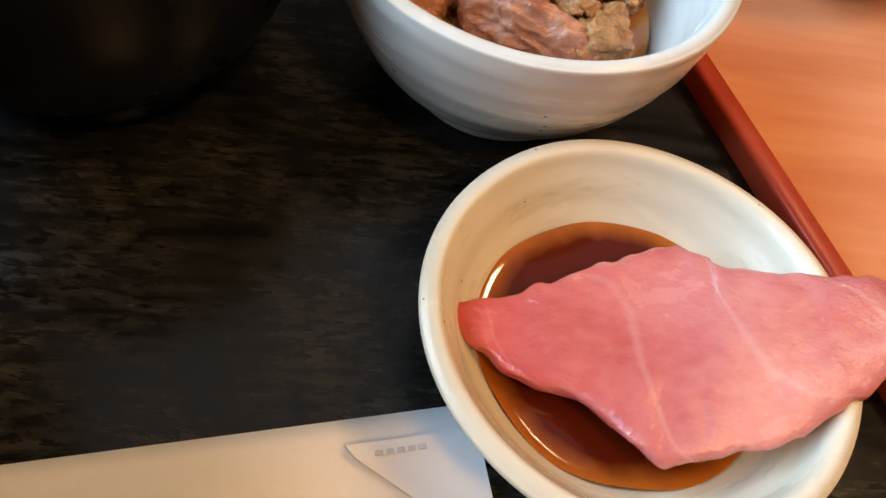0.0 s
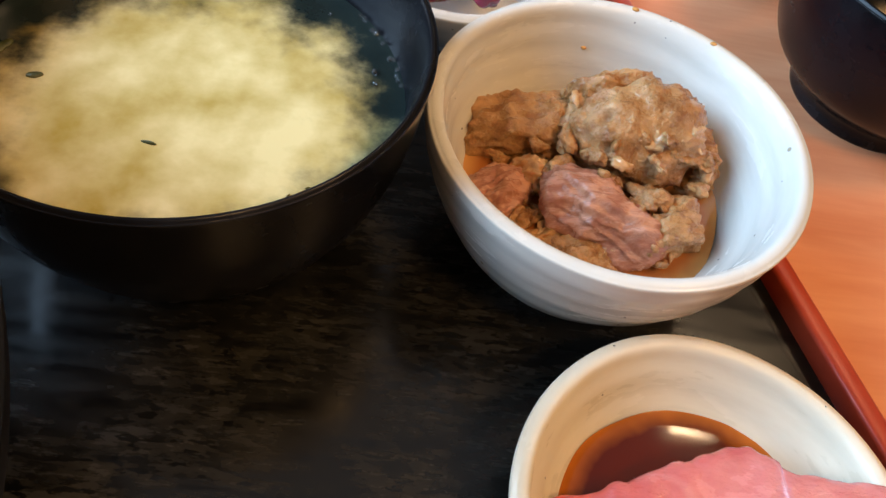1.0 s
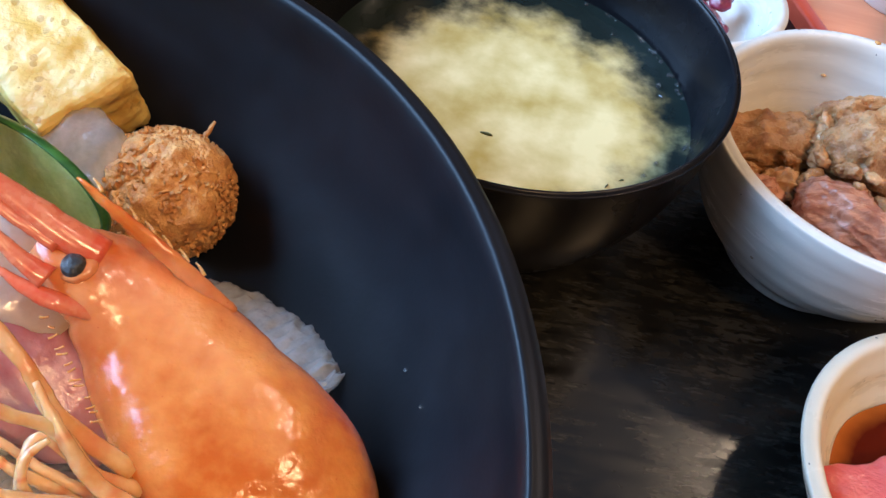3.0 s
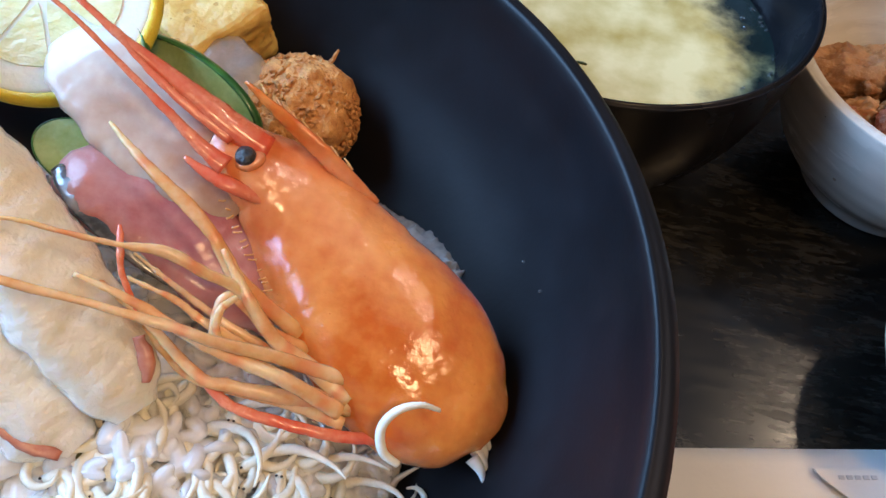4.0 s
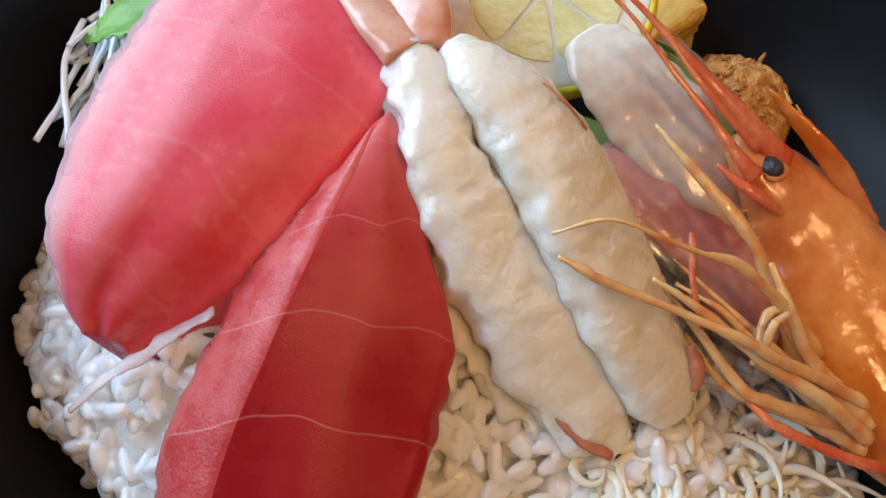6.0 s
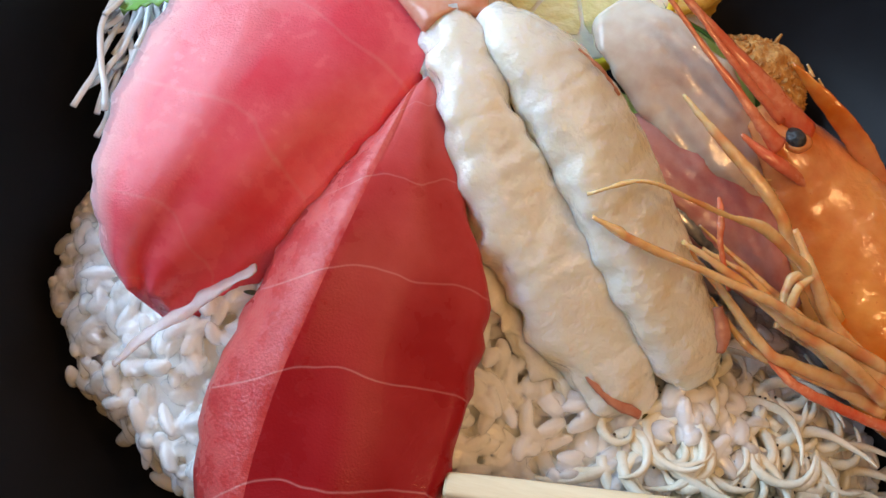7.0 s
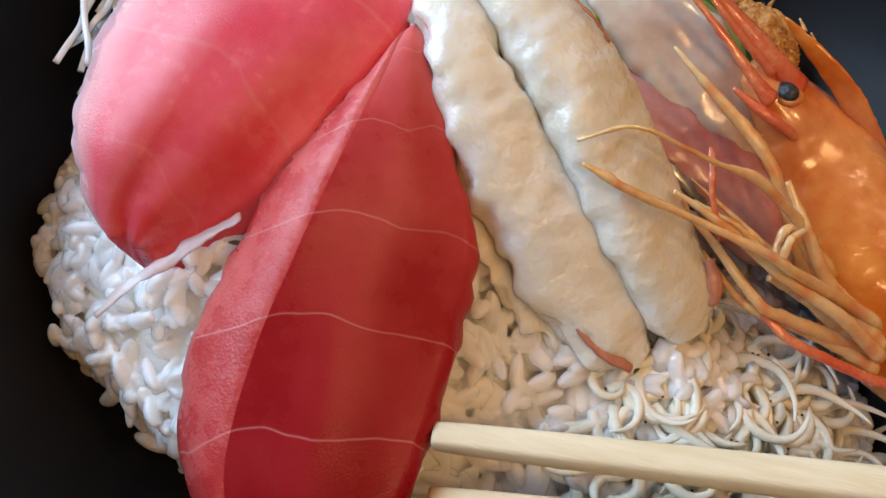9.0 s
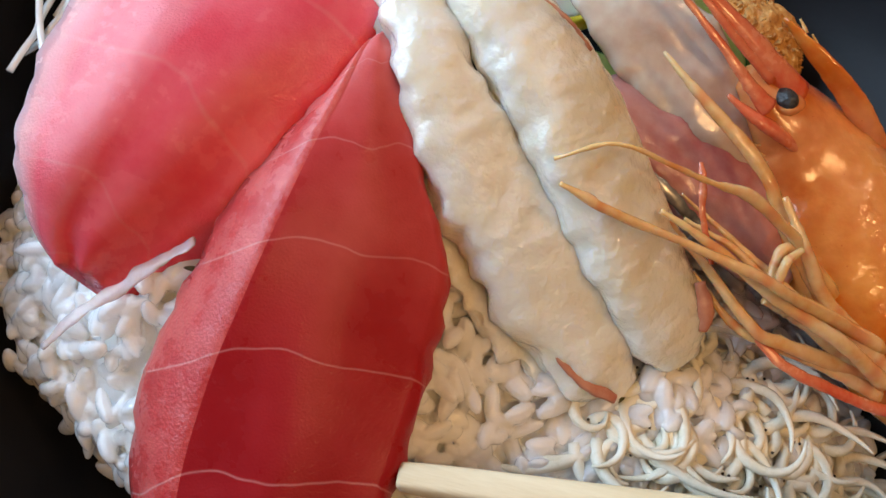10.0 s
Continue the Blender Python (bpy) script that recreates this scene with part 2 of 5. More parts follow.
MAT_TUNA_SIDE = surf("tuna_cut_side", (0.58, 0.055, 0.055), (0.74, 0.155, 0.14), 160, 0.28, 0.08, sss=0.35, sss_col=(1.0, 0.3, 0.2), bump=0.24, bump_scale=2000, coat=0.12, spec=0.32)
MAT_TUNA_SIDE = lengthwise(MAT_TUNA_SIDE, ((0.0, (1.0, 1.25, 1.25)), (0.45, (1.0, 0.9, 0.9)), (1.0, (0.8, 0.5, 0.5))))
MAT_TUNA_SIDE = banded(MAT_TUNA_SIDE, (0.80, 0.42, 0.38), 7.5, 0.017, 0.13, 0.35, strength=0.5)
MAT_SHRIMP = banded(surf("raw_shrimp", (0.82, 0.77, 0.63), (0.92, 0.91, 0.86), 46, 0.24, 0.08, sss=0.9, sss_scale=0.003, sss_col=(1.0, 0.88, 0.72), bump=0.40, bump_scale=900, coat=0.8, spec=0.5, blotch=0.3),
                    (0.86, 0.70, 0.46), 5.0, 0.30, 0.35, 0.1, strength=0.28)
MAT_SHRIMP_TAIL = surf("shrimp_tail_shell", (0.75, 0.28, 0.17), (0.84, 0.50, 0.38), 120, 0.22, 0.05, sss=0.3, bump=0.2, bump_scale=300, coat=0.5)
MAT_SHRIMP_VEIN = surf("reddish_vein", (0.50, 0.16, 0.09), (0.62, 0.28, 0.18), 200, 0.3)
MAT_PRAWN = lengthwise(surf("prawn_shell", (0.60, 0.125, 0.018), (0.84, 0.33, 0.085), 48, 0.20, 0.08, sss=0.35, sss_col=(1.0, 0.45, 0.2), bump=0.22, bump_scale=420, coat=0.7, blotch=-0.1, specks=(0.66, 0.16, 0.035), speck_scale=620, speck_size=0.09),
                       ((0.0, (1.05, 1.05, 1.6)), (0.35, (1.05, 1.0, 1.3)), (0.7, (1.0, 0.92, 0.55)), (1.0, (1.05, 1.15, 1.0))))
MAT_PRAWN_RED = surf("prawn_antenna_red", (0.72, 0.10, 0.04), (0.80, 0.25, 0.12), 150, 0.25, 0.05, sss=0.2, coat=0.6)
MAT_LEG = surf("prawn_leg", (0.76, 0.36, 0.12), (0.87, 0.60, 0.31), 110, 0.22, 0.05, sss=0.5, sss_scale=0.0015, sss_col=(1.0, 0.6, 0.3), bump=0.2, bump_scale=500, coat=0.6)
MAT_LEG = banded(MAT_LEG, (0.74, 0.20, 0.06), 3.0, 0.14, 0.0, 0.2, strength=0.6)
MAT_EYE = surf("prawn_eye_black", (0.012, 0.012, 0.012), (0.055, 0.056, 0.054), 900, 0.42, coat=0.1, bump=0.5, bump_scale=900)
MAT_FLESH = surf("prawn_flesh_white", (0.74, 0.66, 0.56), (0.82, 0.78, 0.70), 150, 0.3, sss=0.4)
MAT_RICE = surf("boiled_rice", (0.96, 0.957, 0.905), (0.985, 0.985, 0.955), 120, 0.26, 0.08, sss=1.0, sss_scale=0.0050, sss_col=(1.0, 0.95, 0.88), bump=0.10, bump_scale=900, coat=0.5, spec=0.45)
MAT_BAIT = surf("boiled_whitebait", (0.80, 0.77, 0.62), (0.88, 0.86, 0.75), 240, 0.30, 0.08, bump=0.2, bump_scale=900, coat=0.3)
MAT_BREAD = surf("fried_breadcrumb", (0.50, 0.17, 0.035), (0.86, 0.46, 0.15), 420, 0.55, 0.1, bump=0.8, bump_scale=1100, blotch=0.4)
MAT_EGG = surf("rolled_omelette", (0.70, 0.40, 0.07), (0.86, 0.62, 0.20), 120, 0.42, 0.08, sss=0.3, bump=1.0, bump_scale=240, specks=(0.62, 0.36, 0.08), speck_scale=320, speck_size=0.3)
MAT_RIND = surf("lemon_rind", (0.86, 0.62, 0.03), (0.92, 0.72, 0.08), 200, 0.35, bump=0.4, bump_scale=700, sss=0.2)
MAT_PITH = surf("lemon_pith", (0.90, 0.86, 0.66), (0.93, 0.91, 0.80), 90, 0.35, sss=0.5, bump=0.2, bump_scale=600, coat=0.3)
MAT_LEMON = surf("lemon_pulp", (0.80, 0.76, 0.34), (0.90, 0.87, 0.54), 260, 0.34, bump=0.5, bump_scale=500, sss=0.3, coat=0.12, stretch=(1, 1, 3))
MAT_CUKE = surf("cucumber_flesh", (0.30, 0.40, 0.10), (0.46, 0.56, 0.20), 160, 0.28, bump=0.3, bump_scale=500, sss=0.4, coat=0.4)
MAT_CUKESKIN = surf("cucumber_skin", (0.025, 0.10, 0.02), (0.06, 0.20, 0.035), 220, 0.3, coat=0.4)
MAT_WFISH = surf("white_fish_slice", (0.60, 0.44, 0.34), (0.78, 0.72, 0.62), 60, 0.18, 0.05, sss=0.8, sss_col=(1.0, 0.75, 0.65), bump=0.2, bump_scale=260, coat=0.3, spec=0.4)
MAT_PFISH = surf("purple_pink_fish", (0.46, 0.15, 0.15), (0.62, 0.34, 0.31), 60, 0.2, 0.05, sss=0.5, sss_col=(1.0, 0.45, 0.4), bump=0.3, bump_scale=300, coat=0.15, spec=0.38)
MAT_SHRED = surf("pale_pink_shred", (0.74, 0.52, 0.50), (0.84, 0.68, 0.66), 200, 0.25, sss=0.6, bump=0.2, bump_scale=600, coat=0.4, alpha=0.62)
MAT_SILVER = surf("silver_fish_skin", (0.10, 0.11, 0.12), (0.55, 0.56, 0.58), 130, 0.25, metal=0.6, coat=0.4)
MAT_JELLY = surf("translucent_fish", (0.48, 0.47, 0.46), (0.72, 0.70, 0.68), 150, 0.16, 0.04, sss=0.7, sss_col=(1.0, 0.9, 0.8), bump=0.35, bump_scale=420, coat=0.6, spec=0.5, alpha=0.42)
MAT_DAIKON = surf("shredded_daikon", (0.86, 0.90, 0.92), (0.93, 0.96, 0.97), 240, 0.2, coat=0.5)
MAT_SHISO = surf("green_perilla", (0.08, 0.26, 0.03), (0.16, 0.42, 0.06), 120, 0.4, 0.08, bump=0.7, bump_scale=260, sss=0.2)
MAT_NORI = surf("dark_green_nori", (0.03, 0.04, 0.012), (0.10, 0.10, 0.03), 300, 0.4)
MAT_MEAT = surf("stewed_beef", (0.25, 0.10, 0.032), (0.56, 0.30, 0.125), 200, 0.28, 0.12, sss=0.2, sss_col=(1, 0.5, 0.3), bump=0.9, bump_scale=900, coat=0.35, spec=0.5, blotch=0.4)
MAT_MEATPINK = surf("pinkish_stewed_beef", (0.32, 0.11, 0.065), (0.58, 0.28, 0.18), 110, 0.26, 0.1, sss=0.2, bump=0.7, bump_scale=260, coat=0.5, spec=0.5, stretch=(1, 4, 1), turn=35)
MAT_FAT = surf("soft_fat", (0.46, 0.23, 0.09), (0.63, 0.38, 0.20), 160, 0.2, sss=0.4, bump=0.6, bump_scale=400, coat=0.7)
MAT_PICKLE = surf("red_pickle", (0.10, 0.014, 0.022), (0.34, 0.04, 0.085), 110, 0.22, 0.05, sss=0.2, bump=0.5, bump_scale=300, coat=0.5, blotch=0.5)
MAT_CHOP = surf("pale_aspen_wood", (0.72, 0.55, 0.33), (0.80, 0.65, 0.43), 60, 0.55, 0.05, bump=0.15, bump_scale=300, stretch=(1, 10, 1), turn=20)
# amber-brown glass stand-in; its gold sparkle is painted on as specks
MAT_AMBER = surf("brown_with_painted_glints", (0.05, 0.022, 0.006), (0.10, 0.05, 0.012), 60, 0.18, specks=(0.75, 0.48, 0.08), speck_scale=130, speck_size=0.35)


MAT_BUBBLE = surf("clear_water", (0.9, 0.92, 0.92), (0.96, 0.97, 0.97), 300, 0.02, trans=0.95, ior=1.33)


def soup_material():
    """Cloudy miso: pale sediment clouds in a darker greenish broth, with a clear dark margin."""
    m = surf("miso_soup", (0.20, 0.17, 0.06), (0.26, 0.22, 0.08), 40, 0.04, spec=0.36)
    nt = m.node_tree
    N, K = nt.nodes, nt.links
    bsdf = N["Principled BSDF"]
    tc = N.new("ShaderNodeTexCoord")
    off = N.new("ShaderNodeVectorMath")
    off.operation = "SUBTRACT"
    off.inputs[1].default_value = (-0.0655, 0.1545, 0.042)
    K.new(tc.outputs["Object"], off.inputs[0])
    ln = N.new("ShaderNodeVectorMath")
    ln.operation = "LENGTH"
    K.new(off.outputs[0], ln.inputs[0])
    n1 = N.new("ShaderNodeTexNoise")
    n1.inputs["Scale"].default_value, n1.inputs["Detail"].default_value, n1.inputs["Roughness"].default_value = 62, 9, 0.58
    K.new(tc.outputs["Object"], n1.inputs["Vector"])
    edge = N.new("ShaderNodeMath")
    edge.operation = "MULTIPLY_ADD"
    K.new(n1.outputs["Fac"], edge.inputs[0])
    edge.inputs[1].default_value = -0.040
    K.new(ln.outputs["Value"], edge.inputs[2])
    cloud = N.new("ShaderNodeMapRange")
    cloud.interpolation_type = "SMOOTHSTEP"
    cloud.inputs["From Min"].default_value, cloud.inputs["From Max"].default_value = 0.0300, 0.0120
    K.new(edge.outputs[0], cloud.inputs[0])
    n2 = N.new("ShaderNodeTexNoise")
    n2.inputs["Scale"].default_value, n2.inputs["Detail"].default_value = 58, 9
    K.new(off.outputs[0], n2.inputs["Vector"])
    r2 = N.new("ShaderNodeValToRGB")
    r2.color_ramp.elements[0].position, r2.color_ramp.elements[1].position = 0.30, 0.66
    r2.color_ramp.elements[0].color, r2.color_ramp.elements[1].color = (0.38, 0.27, 0.055, 1), (0.72, 0.61, 0.31, 1)
    K.new(n2.outputs["Fac"], r2.inputs[0])
    clear = N.new("ShaderNodeValToRGB")
    clear.color_ramp.elements[0].color, clear.color_ramp.elements[1].color = (0.003, 0.007, 0.008, 1), (0.022, 0.032, 0.027, 1)
    K.new(n1.outputs["Fac"], clear.inputs[0])
    mx = N.new("ShaderNodeMix")
    mx.data_type = "RGBA"
    K.new(cloud.outputs[0], mx.inputs[0])
    K.new(clear.outputs[0], mx.inputs[6])
    K.new(r2.outputs[0], mx.inputs[7])
    K.new(mx.outputs[2], bsdf.inputs["Base Color"])
    return m


def pool(m, at, radius, shallow, deep):
    """A thin liquid in a pale dish: paler where it thins out towards its margin."""
    nt = m.node_tree
    N, K = nt.nodes, nt.links
    bsdf = N["Principled BSDF"]
    tc = N.new("ShaderNodeTexCoord")
    off = N.new("ShaderNodeVectorMath")
    off.operation = "SUBTRACT"
    off.inputs[1].default_value = at
    K.new(tc.outputs["Object"], off.inputs[0])
    ln = N.new("ShaderNodeVectorMath")
    ln.operation = "LENGTH"
    K.new(off.outputs[0], ln.inputs[0])
    n = N.new("ShaderNodeTexNoise")
    n.inputs["Scale"].default_value = 130
    K.new(tc.outputs["Object"], n.inputs["Vector"])
    w = N.new("ShaderNodeMath")
    w.operation = "MULTIPLY_ADD"
    K.new(n.outputs["Fac"], w.inputs[0])
    w.inputs[1].default_value = 0.004
    K.new(ln.outputs["Value"], w.inputs[2])
    mr = N.new("ShaderNodeMapRange")
    mr.inputs["From Min"].default_value, mr.inputs["From Max"].default_value = radius * 0.90, radius * 1.08
    K.new(w.outputs[0], mr.inputs[0])
    ramp = N.new("ShaderNodeValToRGB")
    ramp.color_ramp.elements[0].color, ramp.color_ramp.elements[1].color = (*deep, 1), (*shallow, 1)
    K.new(mr.outputs[0], ramp.inputs[0])
    K.new(ramp.outputs[0], bsdf.inputs["Base Color"])
    return m


MAT_SOY = pool(surf("soy_sauce", (0.1, 0.02, 0.01), (0.1, 0.02, 0.01), 60, 0.05, bump=0.02, bump_scale=60, spec=0.4), (0.0629, 0.0754, 0.0122), 0.0318, (0.46, 0.13, 0.018), (0.085, 0.008, 0.002))
MAT_BROTH = pool(surf("stew_broth", (0.4, 0.2, 0.1), (0.4, 0.2, 0.1), 60, 0.07, bump=0.03, bump_scale=80), (0.0415, 0.1666, 0.0225), 0.0372, (0.60, 0.30, 0.10), (0.34, 0.11, 0.03))
MAT_SOUP = soup_material()


# ---- builders ----
def part(name, bm, material, parent=None, label="", smooth=True):
    """Links a bmesh, or (verts, faces), as one mesh object, under a thing or a part."""
    me = bpy.data.meshes.new(name)
    if isinstance(bm, tuple):
        me.from_pydata([tuple(v) for v in bm[0]], [], bm[1])
        if len(bm) > 2:
            layer = me.uv_layers.new(name="UVMap")
            idx = np.empty(len(me.loops), dtype=np.int32)
            me.loops.foreach_get("vertex_index", idx)
            layer.data.foreach_set("uv", np.asarray(bm[2], dtype=np.float32)[idx].ravel())
    else:
        bmesh.ops.recalc_face_normals(bm, faces=bm.faces)
        bm.to_mesh(me)
        bm.free()
    if isinstance(bm, tuple) and len(bm[0]) < 40000:
        fix = bmesh.new()
        fix.from_mesh(me)
        bmesh.ops.recalc_face_normals(fix, faces=fix.faces)
        fix.to_mesh(me)
        fix.free()
    for p in me.polygons:
        p.use_smooth = smooth
    me.materials.append(material)
    me.update()
    ob = new(name, me)
    if parent is not None:
        ob.parent = parent
        top = parent
        while top.parent is not None:
            top = top.parent
        ob.matrix_parent_inverse = Matrix.Translation(top.location).inverted() if parent == top else Matrix.Identity(4)
    if label:
        tagged(ob, label)
    return ob


def thing(name, at, label, category, group=""):
    e = new(name)
    e.location = at
    e.empty_display_size = 0.01
    return tagged(e, label, category, group)


def spline(points, count):
    """Catmull-Rom through rows of numbers."""
    p = np.array(points, dtype=float)
    p = np.vstack([2 * p[0] - p[1], p, 2 * p[-1] - p[-2]])
    n = len(p) - 3
    out = []
    for s in np.linspace(0, n - 1e-9, count):
        i, f = int(s), s - int(s)
        a, b, c, d = p[i:i + 4]
        out.append(0.5 * (2 * b + (c - a) * f + (2 * a - 5 * b + 4 * c - d) * f * f + (3 * b - a - 3 * c + d) * f ** 3))
    return np.array(out)


def fuzz(v, scale, seed=0.0):
    return noise.noise(Vector((v[0] * scale + seed, v[1] * scale - seed, v[2] * scale + 2 * seed)))


def loft(stations, rings=36, sides=20, power=2.0, rough=0.0, rough_scale=150.0, seed=0.0, frill=0.0, frill_scale=300.0, wrinkle=0.0):
    """A solid along a spine: rows of x, y, z, half width, half height, and roll in degrees."""
    rows = [tuple(s) + (0.0,) * (6 - len(s)) for s in stations]
    q = spline(rows, rings)
    verts, uvs = [], []
    for i, r in enumerate(q):
        t = q[min(i + 1, rings - 1)][:3] - q[max(i - 1, 0)][:3]
        t = Vector(t).normalized()
        side = t.cross(Vector((0, 0, 1))).normalized()
        up = side.cross(t).normalized()
        turn = Matrix.Rotation(radians(r[5]), 3, t)
        side, up = turn @ side, turn @ up
        hw, ht = max(r[3], 0.0002), max(r[4], 0.0002)
        for k in range(sides):
            a = 2 * math.pi * k / sides
            ca, sa = math.cos(a), math.sin(a)
            x = math.copysign(abs(ca) ** (2 / power), ca) * hw
            y = math.copysign(abs(sa) ** (2 / power), sa) * ht
            v = Vector(r[:3]) + side * x + up * y
            if frill:
                v += side * math.copysign(abs(ca) ** 2, ca) * frill * fuzz(v, frill_scale, seed + 3)
            if wrinkle:
                fold = Vector((30.0 * i / rings + seed, 1.3 * ca, 1.3 * sa))
                v += (side * ca + up * sa) * wrinkle * (noise.noise(fold) + 0.6 * noise.noise(fold * 2.3) - 0.7 * max(0.0, noise.noise(Vector((5.0 * i / rings, 3.2 * ca, seed)))))
            if rough:
                v += (side * ca + up * sa) * rough * (fuzz(v, rough_scale, seed) + 0.5 * fuzz(v, rough_scale * 2.7, seed + 5))
            verts.append(v)
            uvs.append((i / (rings - 1), k / sides))
    faces = []
    for i in range(rings - 1):
        for k in range(sides):
            a, b = i * sides + k, i * sides + (k + 1) % sides
            faces.append((a, b, b + sides, a + sides))
    n = len(verts)
    verts += [Vector(q[0][:3]), Vector(q[-1][:3])]
    uvs += [(0, 0.5), (1, 0.5)]
    for k in range(sides):
        faces.append((n, (k + 1) % sides, k))
        base = (rings - 1) * sides
        faces.append((n + 1, base + k, base + (k + 1) % sides))
    return verts, faces, uvs


def lathe(profile, at, seg=96, wobble=0.0, rings=0.0, seed=0.0):
    """Turns a closed (r, z) outline into a vessel; wobble: thrown unevenness."""
    verts, faces = [], []
    n = len(profile)
    for s in range(seg):
        a = 2 * math.pi * s / seg
        for j, (r, z) in enumerate(profile):
            rr = r + wobble * noise.noise(Vector((math.cos(a) * 1.3 + seed, math.sin(a) * 1.3, z * 60)))
            rr += rings * math.sin(z * 900 + 2.0 * math.cos(a)) if 0.004 < z else 0.0
            verts.append((at[0] + rr * math.cos(a), at[1] + rr * math.sin(a), at[2] + z))
    for s in range(seg):
        for j in range(n - 1):
            a, b = s * n + j, ((s + 1) % seg) * n + j
            faces.append((a, b, b + 1, a + 1))
    return verts, faces


def smooth_profile(points, count):
    return [tuple(p) for p in spline(points, count)]


def disc(at, radius, seg=96, rings=24, dome=0.0, wobble=0.0, rough=0.0, rough_scale=100.0, seed=0.0, thick=0.003):
    """A pool of liquid with a faint meniscus, and its underside."""
    verts, faces = [(at[0], at[1], at[2])], []
    for i in range(1, rings + 1):
        f = i / rings
        for s in range(seg):
            a = 2 * math.pi * s / seg
            rr = radius * f * (1 + wobble * noise.noise(Vector((math.cos(a) * 1.5 + seed, math.sin(a) * 1.5, 0))))
            x, y = at[0] + rr * math.cos(a), at[1] + rr * math.sin(a)
            z = at[2] + dome * max(0.0, (f - 0.9) / 0.1) ** 2 + rough * noise.noise(Vector((x * rough_scale, y * rough_scale, seed)))
            verts.append((x, y, z))
    for s in range(seg):
        faces.append((0, 1 + s, 1 + (s + 1) % seg))
    for i in range(rings - 1):
        for s in range(seg):
            a, b = 1 + i * seg + s, 1 + i * seg + (s + 1) % seg
            faces.append((a, a + seg, b + seg, b))
    return verts, faces


def box(cx, cy, cz, sx, sy, sz, turn=0.0, bevel=0.0, cuts=0):
    bm = bmesh.new()
    bmesh.ops.create_cube(bm, size=1.0)
    bmesh.ops.scale(bm, vec=(sx, sy, sz), verts=bm.verts)
    if bevel:
        bmesh.ops.bevel(bm, geom=list(bm.edges), offset=bevel, segments=3, affect="EDGES", profile=0.5)
    if cuts:
        bmesh.ops.subdivide_edges(bm, edges=list(bm.edges), cuts=cuts, use_grid_fill=True)
    bmesh.ops.transform(bm, matrix=pose(cx, cy, cz, 0, 0, turn), verts=bm.verts)
    return bm


def lump(at, size, detail=4, rough=0.3, rough_scale=120.0, seed=0.0, turn=(0, 0, 0), power=2.0, fine=0.35, ridge=0.0):
    """A rounded, uneven chunk."""
    bm = bmesh.new()
    bmesh.ops.create_icosphere(bm, subdivisions=detail, radius=1.0)
    m = pose(at[0], at[1], at[2], *turn)
    for v in bm.verts:
        c = v.co.normalized()
        k = (abs(c.x) ** power + abs(c.y) ** power + abs(c.z) ** power) ** (-1 / power)
        c = c * k
        w = Vector((c.x * size[0], c.y * size[1], c.z * size[2]))
        d = noise.noise(w * rough_scale + Vector((seed, -seed, seed * 2))) + fine * noise.noise(w * rough_scale * 3.1 + Vector((seed, 0, 0)))
        if ridge:
            d += ridge * (0.5 - 2.2 * abs(noise.noise(w * rough_scale * 1.7 + Vector((0, seed, seed)))))
        v.co = m @ (w * (1 + rough * d))
    return bm


def chunk(at, size, seed, turn=(0, 0, 0), cuts=9, depth=0.72, detail=5):
    """A torn piece of meat: flat broken faces, with flakes and fibres along one way."""
    pick = random.Random(seed)
    planes = [(Vector((pick.gauss(0, 1), pick.gauss(0, 1), pick.gauss(0, 1))).normalized(), pick.uniform(depth - 0.12, depth + 0.16)) for _ in range(cuts)]
    bm = bmesh.new()
    bmesh.ops.create_icosphere(bm, subdivisions=detail, radius=1.0)
    m = pose(*at, *turn)
    for v in bm.verts:
        c = v.co.normalized()
        r = 1.0
        for nor, far in planes:
            d = c.dot(nor)
            if d > 0.05:
                r = min(r, far / d)
        w = Vector((c.x * size[0] * r, c.y * size[1] * r, c.z * size[2] * r))
        q = Vector((w.x * 90 + seed, w.y * 330, w.z * 330 - seed))
        flake = 1 - 2.4 * abs(noise.noise(q)) + 0.5 * noise.noise(q * 2.7)
        step = noise.noise(w * 150 + Vector((seed, 0, -seed)))
        flake += 0.45 * noise.noise(w * 1100) + 0.5 * noise.noise(w * 520)
        w += c * (0.0013 * flake + 0.0018 * math.floor(step * 4) / 4)
        v.co = m @ w
    return bm


def merged(pieces):
    """Joins (verts, faces) pairs into one."""
    V, F, n = [], [], 0
    for p in pieces:
        V += list(p[0])
        F += [tuple(i + n for i in f) for f in p[1]]
        n += len(p[0])
    return V, F


# ---- the room that closes the place ----
def join_boxes(rows):
    bm = bmesh.new()
    for cx, cy, cz, sx, sy, sz in rows:
        geom = bmesh.ops.create_cube(bm, size=1.0)["verts"]
        bmesh.ops.scale(bm, vec=(sx, sy, sz), verts=geom)
        bmesh.ops.translate(bm, vec=(cx, cy, cz), verts=geom)
    return bm


tagged(part("floor", box(0, 0, -0.76, 3.6, 3.6, 0.06), MAT_FLOOR, smooth=False), "dark brown restaurant floor", "floor", kind="structure")
tagged(part("ceiling", box(0, 0, 1.65, 3.6, 3.6, 0.06), MAT_WALL, smooth=False), "plain pale plaster ceiling", "ceiling", kind="structure")
tagged(part("wall_east", box(1.76, 0, 0.445, 0.1, 3.6, 2.35), MAT_WALL, smooth=False), "plain beige plaster wall", "wall", kind="structure")
tagged(part("wall_north", box(0, 1.76, 0.445, 3.4, 0.1, 2.35), MAT_WALL, smooth=False), "plain beige plaster wall", "wall", kind="structure")
